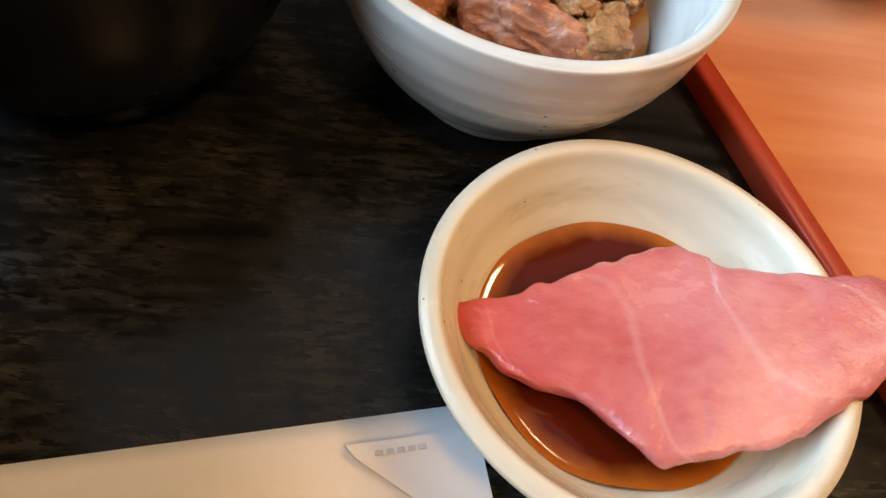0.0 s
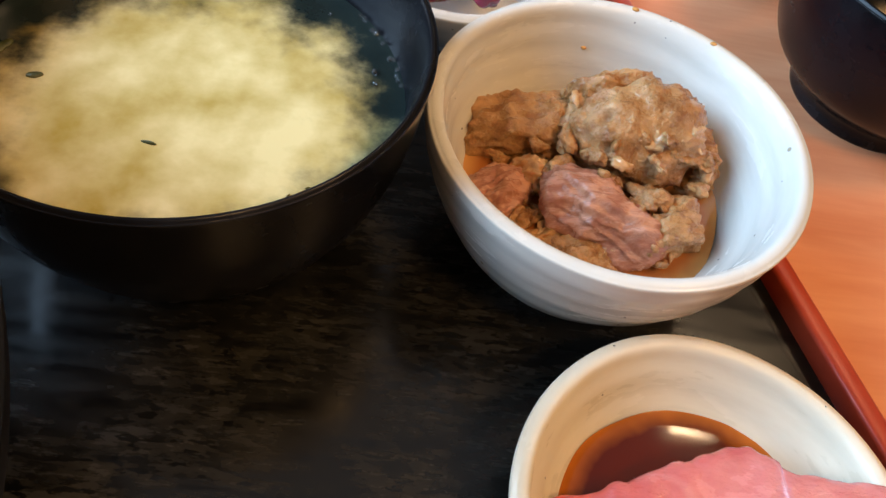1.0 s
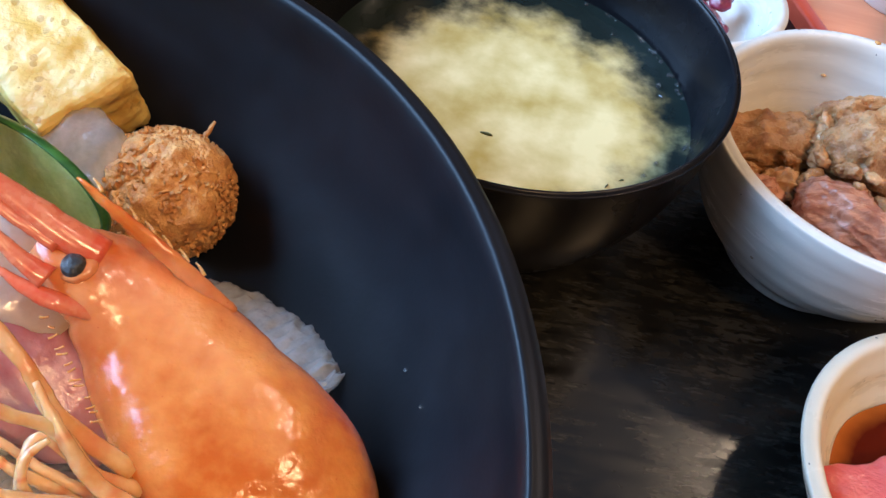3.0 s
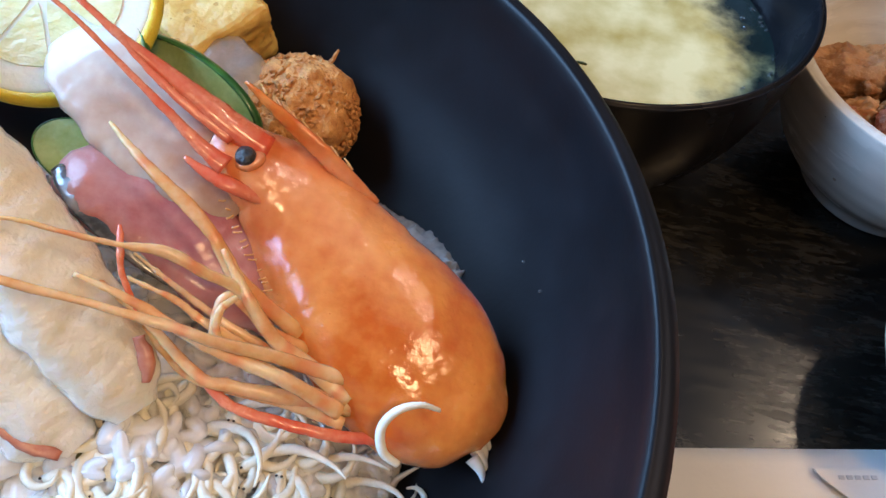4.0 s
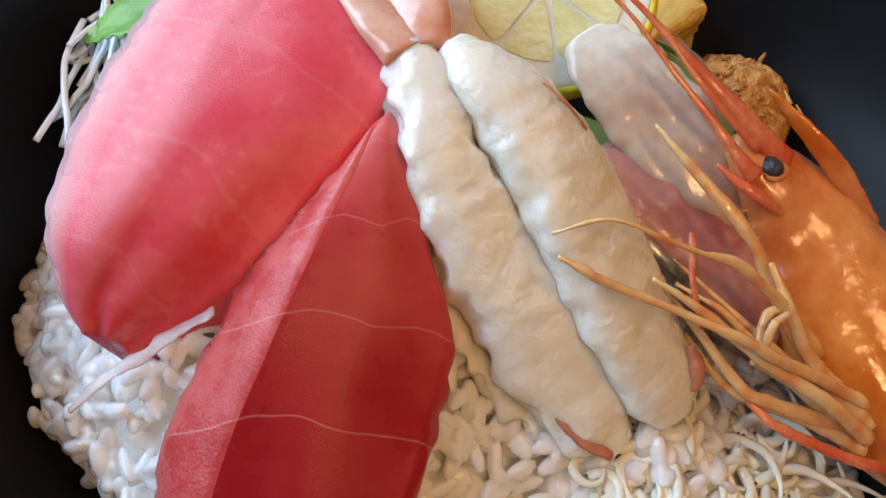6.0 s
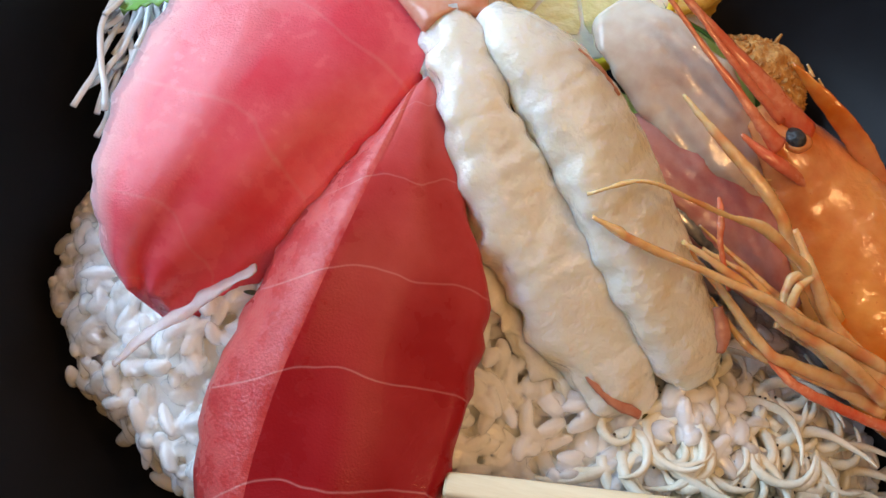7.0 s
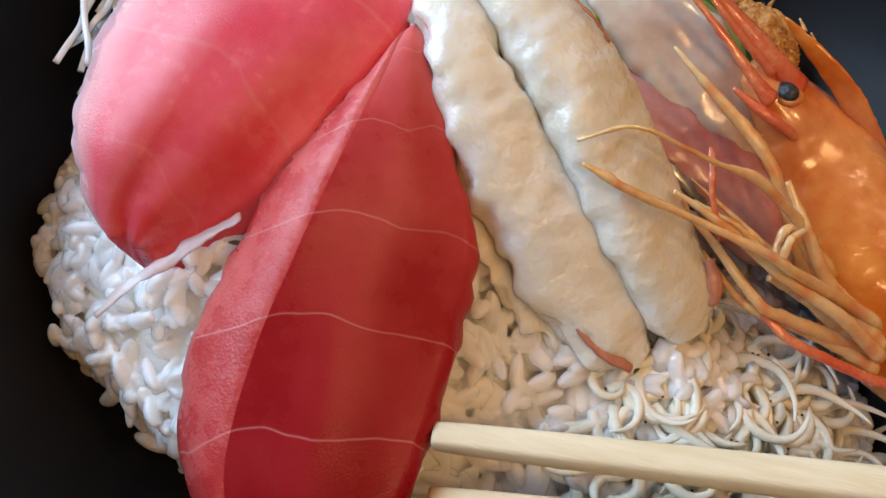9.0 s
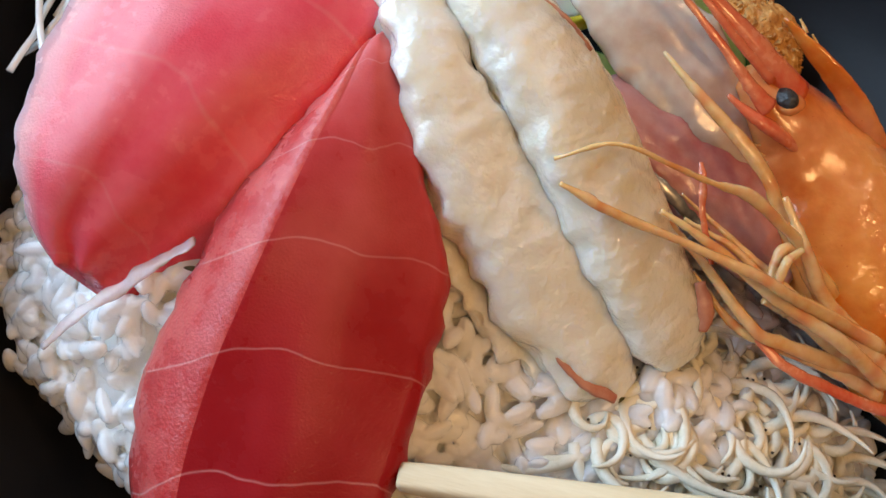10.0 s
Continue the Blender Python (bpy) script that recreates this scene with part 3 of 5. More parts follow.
tagged(part("wall_south", box(0, -1.76, 0.445, 3.4, 0.1, 2.35), MAT_WALL, smooth=False), "plain beige plaster wall", "wall", kind="structure")
tagged(part("wall_west", join_boxes(((-1.20, 0, -0.29, 0.1, 3.4, 0.88), (-1.20, 0, 1.485, 0.1, 3.4, 0.27),
                                     (-1.20, -1.225, 0.75, 0.1, 0.95, 1.2), (-1.20, 1.525, 0.75, 0.1, 0.35, 1.2))), MAT_WALL, smooth=False),
       "beige plaster wall with a wide window", "wall", kind="structure")

TABLE_Z = -0.009
table = thing("table", (0.05, 0.15, -0.73), "orange-brown wooden restaurant table", "table")
part("tabletop", box(0.05, 0.15, TABLE_Z - 0.014, 1.25, 0.85, 0.028, 18, 0.004), MAT_WOOD, table, smooth=False)
for lx, ly in ((-0.5, -0.3), (0.5, -0.3), (-0.5, 0.3), (0.5, 0.3)):
    part("leg", box(0.05 + lx * 0.951 - ly * 0.309, 0.15 + lx * 0.309 + ly * 0.951, -0.382, 0.06, 0.06, 0.69, 18, 0.004), MAT_WOOD, table, smooth=False)

# ---- the lacquer tray, turned 18 degrees ----
TU, TW = Vector((0.951, 0.309, 0)), Vector((-0.309, 0.951, 0))
TRAY_U, TRAY_W = (-0.335, 0.154), (-0.085, 0.325)
tray_mid = TU * sum(TRAY_U) / 2 + TW * sum(TRAY_W) / 2
tray = thing("tray", (tray_mid.x, tray_mid.y, TABLE_Z), "worn black lacquer tray with a red edge", "tray")
tw, td = TRAY_U[1] - TRAY_U[0], TRAY_W[1] - TRAY_W[0]
part("tray_base", box(tray_mid.x, tray_mid.y, TABLE_Z / 2 - 0.0001, tw - 0.014, td - 0.014, -TABLE_Z, 18), MAT_TRAY, tray, smooth=False)
for du, dw, su, sw in ((tw / 2 - 0.0035, 0, 0.007, td), (-tw / 2 + 0.0035, 0, 0.007, td), (0, td / 2 - 0.0035, tw - 0.014, 0.007), (0, -td / 2 + 0.0035, tw - 0.014, 0.007)):
    c = tray_mid + TU * du + TW * dw
    part("rim", box(c.x, c.y, TABLE_Z + 0.0083, su, sw, 0.0165, 18, 0.0018), MAT_RED, tray, "red lacquer edge")


# ---- vessels ----
def vessel(name, at, outline, material, label, category, wobble=0.0, rings=0.0, seed=0.0, count=70):
    e = thing(name, at, label, category)
    body = part("body", lathe(smooth_profile(outline, count), at, 128, wobble, rings, seed), material, e)
    return e, body


PLATE_AT = (-0.1747, 0.0265, 0.0)
PLATE_IN = ((0.104, 0.0535), (0.090, 0.038), (0.075, 0.0255), (0.060, 0.0165), (0.040, 0.0115), (0.0005, 0.0100))
vessel("rice_bowl", PLATE_AT, ((0.0005, 0.004), (0.044, 0.004), (0.046, 0.0002), (0.050, 0.0002), (0.053, 0.006), (0.077, 0.0195), (0.094, 0.035),
                               (0.108, 0.053), (0.1158, 0.072), (0.1183, 0.0825), (0.1180, 0.0846), (0.1160, 0.0856), (0.1138, 0.0845), (0.1118, 0.072)) + PLATE_IN,
       MAT_PLATE, "wide matte black bowl filled with rice and seafood", "bowl", count=110)

SOUP_AT = (-0.0664, 0.162, 0.0)
vessel("soup_bowl", SOUP_AT, ((0.0005, 0.005), (0.027, 0.005), (0.029, 0.0002), (0.032, 0.0002), (0.034, 0.008), (0.046, 0.020), (0.0545, 0.040),
                              (0.0580, 0.0630), (0.0578, 0.0652), (0.0560, 0.0648), (0.0535, 0.052), (0.0515, 0.040), (0.042, 0.020), (0.028, 0.010), (0.0005, 0.0085)),
       MAT_BLACK, "black lacquer soup bowl full of miso soup", "soup bowl", count=100)

STEW_AT = (0.0415, 0.1666, 0.0)
vessel("stew_bowl", STEW_AT, ((0.0005, 0.004), (0.022, 0.004), (0.024, 0.0002), (0.027, 0.0002), (0.029, 0.005), (0.0395, 0.016), (0.0468, 0.031),
                              (0.0503, 0.0470), (0.0495, 0.0497), (0.0468, 0.0495), (0.0450, 0.045), (0.0412, 0.032), (0.034, 0.018), (0.024, 0.010), (0.0005, 0.008)),
       MAT_WHITE, "speckled white stoneware bowl of stewed meat", "bowl", 0.0009, 0.00018, 3.0, 110)

SAUCER_AT = (0.0629, 0.0754, 0.0)
vessel("saucer", SAUCER_AT, ((0.0005, 0.003), (0.020, 0.003), (0.022, 0.0002), (0.025, 0.0002), (0.028, 0.004), (0.038, 0.013),
                             (0.0450, 0.0235), (0.0445, 0.0260), (0.0415, 0.0262), (0.0385, 0.0215), (0.033, 0.0135), (0.024, 0.007), (0.0005, 0.0055)),
       MAT_STONE, "speckled cream stoneware saucer of soy sauce", "saucer", 0.0008, 0.00014, 7.0, 90)

PICKLE_AT = (-0.0005, 0.2635, 0.0)
vessel("pickle_dish", PICKLE_AT, ((0.0005, 0.003), (0.016, 0.003), (0.017, 0.0002), (0.020, 0.0002), (0.023, 0.004), (0.032, 0.014),
                                  (0.0380, 0.0255), (0.0375, 0.0280), (0.0345, 0.0280), (0.0315, 0.0215), (0.026, 0.012), (0.018, 0.007), (0.0005, 0.006)),
       MAT_WHITE, "small white stoneware dish of red pickles", "dish", 0.0005, 0.0001, 11.0, 80)

vessel("black_bowl", (0.172, 0.266, TABLE_Z), ((0.0005, 0.005), (0.027, 0.005), (0.028, 0.0002), (0.031, 0.0002), (0.033, 0.008), (0.046, 0.020), (0.0535, 0.040),
                                               (0.0565, 0.0580), (0.0562, 0.0600), (0.0545, 0.0596), (0.0515, 0.040), (0.042, 0.020), (0.028, 0.010), (0.0005, 0.0085)),
       MAT_BLACK, "empty black lacquer bowl standing on the table", "bowl", count=80)
vessel("white_cup", (0.126, 0.356, TABLE_Z), ((0.0005, 0.003), (0.020, 0.003), (0.022, 0.0002), (0.025, 0.0002), (0.028, 0.005), (0.036, 0.020), (0.040, 0.045),
                                              (0.0410, 0.0600), (0.0400, 0.0615), (0.0385, 0.0600), (0.036, 0.040), (0.030, 0.015), (0.020, 0.008), (0.0005, 0.006)),
       MAT_WHITE, "white glazed teacup standing on the wooden table", "cup", 0.0003, 0.0, 13.0, 80)
vessel("brown_cup", (-0.150, 0.268, 0.0), ((0.0005, 0.003), (0.018, 0.003), (0.020, 0.0002), (0.024, 0.0002), (0.029, 0.006), (0.035, 0.020), (0.036, 0.045),
                                             (0.0365, 0.060), (0.0358, 0.0612), (0.0345, 0.060), (0.033, 0.040), (0.030, 0.015), (0.020, 0.008), (0.0005, 0.006)),
       MAT_AMBER, "dark amber-brown cup with painted gold glints", "cup", count=80)

tagged(part("miso_soup", disc((SOUP_AT[0], SOUP_AT[1], 0.0450), 0.0530, dome=0.0006, rough=0.0001, rough_scale=90), MAT_SOUP),
       "cloudy yellow miso soup filling the black bowl", "soup")
tagged(part("soy_sauce", disc((SAUCER_AT[0], SAUCER_AT[1], 0.0122), 0.0318, dome=0.0004, wobble=0.05, seed=2.0), MAT_SOY),
       "dark red-brown soy sauce pooled in the saucer", "sauce")
tagged(part("stew_broth", disc((STEW_AT[0], STEW_AT[1], 0.0225), 0.0372, dome=0.0005, wobble=0.06, seed=5.0), MAT_BROTH),
       "orange-brown broth pooled round the stewed meat", "broth")

rng = random.Random(2)
beads = []
for k in range(46):
    a = radians(rng.uniform(-35, 115))
    r = 0.0521 + rng.uniform(-0.0006, 0.0003) - (0.006 if k % 9 == 0 else 0)
    bm = bmesh.new()
    bmesh.ops.create_icosphere(bm, subdivisions=2, radius=rng.uniform(0.00035, 0.0008))
    beads.append(([v.co + Vector((SOUP_AT[0] + r * math.cos(a), SOUP_AT[1] + r * math.sin(a), 0.0454)) for v in bm.verts], [tuple(v.index for v in f.verts) for f in bm.faces]))
    bm.free()
tagged(part("soup_bubbles", merged(beads), MAT_BUBBLE), "tiny clear bubbles along the soup's edge", "bubbles", kind="stuff")

# wakame and flakes that float in the soup
for i, (dx, dy, size, turn) in enumerate(((-0.044, 0.004, 0.0050, 60), (-0.034, -0.004, 0.0034, 10), (-0.004, -0.020, 0.0030, -8), (0.029, -0.030, 0.0016, 60),
                                          (0.033, -0.027, 0.0013, 20), (-0.010, -0.045, 0.0026, 5), (0.008, -0.047, 0.0024, 15), (0.024, -0.041, 0.0018, 30))):
    size *= 0.55
    bm = lump((SOUP_AT[0] + dx, SOUP_AT[1] + dy, 0.0451), (size, size * (0.55 if i < 2 else 0.25), 0.0005), 3, 0.5, 260, 9.0 + i, (0, 0, turn))
    tagged(part("wakame_flake", bm, MAT_NORI), "dark green seaweed flake floating in miso soup", "seaweed", "flakes in the soup")

# ---- paper sleeve of the chopsticks ----
PD, PN = Vector((0.981, 0.196, 0)), Vector((-0.196, 0.981, 0))
corner = Vector((0.0318, 0.0646, 0.0))
sleeve = thing("chopstick_sleeve", tuple(corner - PD * 0.09 - PN * 0.021), "white paper chopstick sleeve lying on the tray", "paper sleeve")
rows = []
for i in range(41):
    u = i / 40
    rows.append([])
    for j in range(11):
        w = j / 10
        p = corner - PD * 0.19 * u - PN * 0.044 * w
        lift = 0.0022 * math.sin(math.pi * w) ** 0.6 * (0.55 + 0.45 * noise.noise(Vector((u * 4, w, 3)))) * min(1.0, 0.25 + u * 5)
        rows[-1].append((p.x, p.y, 0.0006 + lift))
sv = [v for r in rows for v in r] + [(v[0], v[1], 0.0002) for r in rows for v in r]
sf = []
for i in range(40):
    for j in range(10):
        a = i * 11 + j
        sf += [(a, a + 11, a + 12, a + 1), (a + 451, a + 452, a + 463, a + 462)]
for i in range(40):
    sf += [(i * 11, i * 11 + 451, i * 11 + 462, i * 11 + 11), (i * 11 + 10, i * 11 + 21, i * 11 + 472, i * 11 + 461)]
for j in range(10):
    sf += [(j, j + 1, j + 452, j + 451), (440 + j, 891 + j, 892 + j, 441 + j)]
part("sleeve_body", (sv, sf), MAT_PAPER, sleeve)


def on_paper(u, w, z=0.0034):
    p = corner - PD * u - PN * w
    return (p.x, p.y, z)


def flat_poly(points, thick):
    bm = bmesh.new()
    f = bm.faces.new([bm.verts.new(p) for p in points])
    r = bmesh.ops.extrude_face_region(bm, geom=[f])
    bmesh.ops.translate(bm, vec=(0, 0, thick), verts=[g for g in r["geom"] if isinstance(g, bmesh.types.BMVert)])
    return bm


part("flap", flat_poly((on_paper(0.0008, 0.0065, 0.0036), on_paper(0.0280, 0.0065, 0.0036), on_paper(0.0262, 0.0095, 0.0038), on_paper(0.0150, 0.0200, 0.0038),
                        on_paper(0.0110, 0.0240, 0.0038), on_paper(0.0008, 0.0240, 0.0036)), 0.0004), MAT_PAPER, sleeve, "folded paper flap", smooth=False)
for k in range(5):
    part("print_bar", flat_poly((on_paper(0.012 + k * 0.0022, 0.0085, 0.0043), on_paper(0.0135 + k * 0.0022, 0.0085, 0.0043),
                                 on_paper(0.0135 + k * 0.0022, 0.0095, 0.0043), on_paper(0.012 + k * 0.0022, 0.0095, 0.0043)), 0.0002), MAT_BLUEPRINT, sleeve, "faint grey print", smooth=False)
for u0, w0, su, sw in ((0.0425, 0.0170, 0.0085, 0.0004), (0.0425, 0.0205, 0.0085, 0.0004), (0.0425, 0.0170, 0.0004, 0.0038), (0.0506, 0.0170, 0.0004, 0.0038),
                       (0.0462, 0.0185, 0.0030, 0.0014), (0.0436, 0.0158, 0.0024, 0.0026)):
    part("red_mark", flat_poly((on_paper(u0, w0), on_paper(u0 + su, w0), on_paper(u0 + su, w0 + sw), on_paper(u0, w0 + sw)), 0.0002), MAT_REDINK, sleeve, "red printed mark", smooth=False)


# splashes of sauce on the stew bowl's rim, and water drops on the black bowl
for x, y, z, r in ((0.0495, 0.2142, 0.0500, 0.0011), (0.0715, 0.2040, 0.0500, 0.0010), (0.0330, 0.2118, 0.0420, 0.0012), (0.0375, 0.2095, 0.0375, 0.0009)):
    tagged(part("sauce_splash", lump((x, y, z), (r, r * 0.8, r * 0.5), 3, 0.3, 500, x * 900), MAT_BROTH), "orange-brown splash of sauce on the white bowl", "splash", "sauce splashes")
for x, y, z, r, turn in ((-0.0747, 0.0569, 0.0530, 0.0014, 40), (-0.0795, 0.0645, 0.0518, 0.0008, 70), (-0.1463, 0.1555, 0.0520, 0.0014, 20), (-0.1569, 0.1600, 0.0520, 0.0024, 60), (-0.1040, 0.1170, 0.0528, 0.0012, 60)):
    tagged(part("water_drop", lump((x, y, z), (r, r * 0.5, r * 0.35), 3, 0.25, 500, x * 700, (0, 20, turn)), MAT_BUBBLE), "small dark water drop on the black bowl", "drop", "water drops")


# ---- rice ----
def rice_height(x, y):
    """Top of the mound of rice over the tray, lower on the whitebait's side; None outside of it."""
    e = math.hypot((x + 0.185) / 0.085, (y - 0.016) / 0.053)
    if e > 1:
        return None
    f = min(1.0, max(0.0, (x + 0.207) / 0.047))
    return 0.047 + 0.029 * (1 - e ** 3) - 0.0195 * f * f * (3 - 2 * f)


def rice_clump(x, y):
    return 0.0022 * fuzz((x, y, 0), 75, 2.0) + 0.0011 * fuzz((x, y, 0), 170, 7.0)


def bowl_floor(r):
    rr = [p[0] for p in PLATE_IN][::-1]
    zz = [p[1] for p in PLATE_IN][::-1]
    return float(np.interp(r, rr, zz))


def ellipsoid(seg=7, rings=5):
    v, f = [(0, 0, -1.0)], []
    for i in range(1, rings):
        a = -math.pi / 2 + math.pi * i / rings
        v += [(math.cos(a) * math.cos(2 * math.pi * s / seg), math.cos(a) * math.sin(2 * math.pi * s / seg), math.sin(a)) for s in range(seg)]
    v.append((0, 0, 1.0))
    for s in range(seg):
        f.append((0, 1 + (s + 1) % seg, 1 + s))
        b = 1 + (rings - 2) * seg
        f.append((len(v) - 1, b + s, b + (s + 1) % seg))
    for i in range(rings - 2):
        for s in range(seg):
            a, b = 1 + i * seg + s, 1 + i * seg + (s + 1) % seg
            f.append((a, b, b + seg, a + seg))
    return np.array(v), f


def scatter(places, size, spread, rng, bend=0.0, ragged=0.0):
    """Many small grains: rows of x, y, z and the tilt that they lie at."""
    gv, gf = ellipsoid(9, 7)
    V, F, n = [], [], 0
    for x, y, z, lean in places:
        s = [size[k] * rng.uniform(1 - spread, 1 + spread) for k in range(3)]
        g = gv * s
        if ragged:
            g = g * np.array([[1 + rng.uniform(-ragged, ragged)] for _ in range(len(gv))])
        g[:, 0] += bend * (g[:, 2] / s[2]) ** 2 * s[0]
        m = Matrix.Rotation(rng.uniform(0, 6.283), 3, "Z") @ Matrix.Rotation(math.pi / 2 + lean, 3, "X") @ Matrix.Rotation(rng.uniform(0, 6.283), 3, "Z")
        g = g @ np.array(m).T + np.array((x, y, z))
        V.append(g)
        F += [tuple(i + n for i in f) for f in gf]
        n += len(gv)
    return np.vstack(V), F


def rice_normal(x, y):
    d = 0.0015
    a, b, c, e = (rice_height(x + d, y), rice_height(x - d, y), rice_height(x, y + d), rice_height(x, y - d))
    if None in (a, b, c, e):
        return Vector(((x + 0.185) / 0.085, (y - 0.016) / 0.053, 0.5)).normalized()
    return Vector(((b - a) / (2 * d), (e - c) / (2 * d), 1)).normalized()


def lay_grains(places, size, spread, rng):
    """Grains that lie along the surface: rows of place and normal."""
    gv, gf = ellipsoid(9, 7)
    V, F, n = [], [], 0
    for p, nor in places:
        s = [size[k] * rng.uniform(1 - spread, 1 + spread) for k in range(3)]
        g = gv * s
        g[:, 0] += 0.3 * (g[:, 2] / s[2]) ** 2 * s[0]
        up = (nor + Vector((rng.gauss(0, 0.30), rng.gauss(0, 0.30), rng.gauss(0, 0.30)))).normalized()
        m = up.to_track_quat("Y", "Z").to_matrix() @ Matrix.Rotation(rng.uniform(0, 6.283), 3, "Y")
        V.append(g @ np.array(m).T + np.array(p))
        F += [tuple(i + n for i in f) for f in gf]
        n += len(gv)
    return np.vstack(V), F


rng = random.Random(4)
spots = []
while len(spots) < 2500:
    x, y = rng.uniform(-0.271, -0.096), rng.uniform(-0.038, 0.070)
    h = rice_height(x, y)
    if h is not None:
        nor = rice_normal(x, y)
        clump = rice_clump(x, y) + 0.0006
        spots.append((Vector((x, y, h)) + nor * (clump + rng.uniform(-0.0016, 0.0011)), nor))
for k in range(950):
    a = rng.uniform(0, 6.283)
    e = rng.uniform(0.96, 1.0) + 0.055 * max(0.0, fuzz((math.cos(a), math.sin(a), 0), 7, 3.0)) + (0.06 * rng.random() if k % 14 == 0 else 0.0)
    x, y = -0.185 + 0.085 * e * math.cos(a), 0.016 + 0.053 * e * math.sin(a)
    low = bowl_floor(math.hypot(x - PLATE_AT[0], y - PLATE_AT[1])) + 0.001
    top = (rice_height(x * 0.94 - 0.185 * 0.06, y * 0.94 + 0.016 * 0.06) or 0.05) - 0.002
    if top > low:
        spots.append((Vector((x, y, rng.uniform(low, top))), Vector((math.cos(a), 1.5 * math.sin(a), 0.3)).normalized()))
grains = lay_grains(spots, (0.00158, 0.00132, 0.00325), 0.18, rng)
mv, mf = [], []
for i in range(61):
    for k in range(80):
        a = 2 * math.pi * k / 80
        e = 0.975 * i / 30 if i <= 30 else 0.975 * (60 - i) / 30
        x, y = -0.185 + 0.085 * e * math.cos(a), 0.016 + 0.053 * e * math.sin(a)
        low = bowl_floor(math.hypot(x - PLATE_AT[0], y - PLATE_AT[1])) + 0.0008
        top = max(low + 0.0008, rice_height(x, y) + rice_clump(x, y) - 0.0016)
        mv.append((x, y, top if i <= 30 else low))
for i in range(60):
    for k in range(80):
        a, b = i * 80 + k, i * 80 + (k + 1) % 80
        mf.append((a, a + 80, b + 80, b))
rice = tagged(part("rice", merged([(grains[0].tolist(), grains[1]), (mv, mf)]), MAT_RICE), "mound of shiny boiled white rice grains", "rice", kind="stuff")
fuse = rice.modifiers.new("fuse", "REMESH")
fuse.mode, fuse.voxel_size, fuse.use_smooth_shade = "VOXEL", 0.00024, True
soft = rice.modifiers.new("soft", "SMOOTH")
soft.factor, soft.iterations = 0.5, 1
for k in range(26):
    x, y = rng.uniform(-0.225, -0.13), rng.uniform(-0.03, 0.03)
    h = rice_height(x, y)
    if h is None:
        continue
    tagged(part("nori_flake", lump((x, y, h + 0.0012), (rng.uniform(0.0007, 0.002), rng.uniform(0.0004, 0.0008), 0.00025), 2, 0.3, 400, k, (rng.uniform(-30, 30), rng.uniform(-30, 30), rng.uniform(0, 180))), MAT_NORI),
           "dark green dried seaweed flake on rice", "seaweed", "flakes on the rice")
tagged(part("pale_shred", loft(((-0.2195, -0.0028, 0.0772, 0.0010, 0.0003, 20), (-0.2245, -0.0068, 0.0745, 0.0013, 0.0003, 8), (-0.2285, -0.0115, 0.0722, 0.0012, 0.0003, -10), (-0.2335, -0.0160, 0.0698, 0.0012, 0.0003, 5),
                                (-0.2375, -0.0215, 0.0664, 0.0008, 0.0003, 20)), 40, 12, 2.6, 0.0003, 300, 2.0, 0.0006, 500), MAT_SHRED), "thin pale pink shred lying on rice", "garnish")

# ---- tuna ----
def tuna_wedge(stations, thick, seed):
    """The lean slice: a face, a cut side and a thick right edge, from rows of y, left x z, ridge x z, right x z."""
    rows = spline(stations, 64)
    V, F, U, side = [], [], [], []
    nl, nt, nr = 9, 22, 6
    ring = nl + nt + nr + 8
    for i, (y, xl, zl, xm, zm, xr, zr) in enumerate(rows):
        pts = []
        for k in range(nl):
            f = k / nl
            pts.append((xl + (xm - xl) * f, y - 0.001 * math.sin(f * 3.14), zl + (zm - zl) * f + 0.0009 * math.sin(f * 3.14)))
        for k in range(nt):
            f = k / nt
            pts.append((xm + (xr - xm) * f, y + 0.0006 * math.sin(f * 9), zm + (zr - zm) * f + 0.0014 * math.sin(f * 3.14) - 0.0005 * (1 - f) ** 8))
        for k in range(nr):
            f = k / nr
            pts.append((xr + 0.0012 * math.sin(f * 3.14), y, zr - thick * f))
        for k in range(8):
            f = k / 8
            pts.append((xr + (xl - xr) * f, y, zr - thick + (zl - 0.001 - zr + thick) * f))
        for k, p in enumerate(pts):
            v = Vector(p)
            d = 0.0003 * fuzz(v, 110, seed)
            if nl + nt <= k < nl + nt + nr:
                v.x += 0.0016 * fuzz(v, 210, 4)
            if k < 2:
                v.x += 0.0010 * fuzz(v, 330, 6)
            v.z += d
            V.append(v)
            U.append((i / 63, k / ring))
    for i in range(63):
        for k in range(ring):
            a, b = i * ring + k, i * ring + (k + 1) % ring
            F.append((a, a + ring, b + ring, b))
            side.append(k < nl)
    F += [tuple(range(ring)), tuple(range(63 * ring, 64 * ring))[::-1]]
    return (V, F, U), side


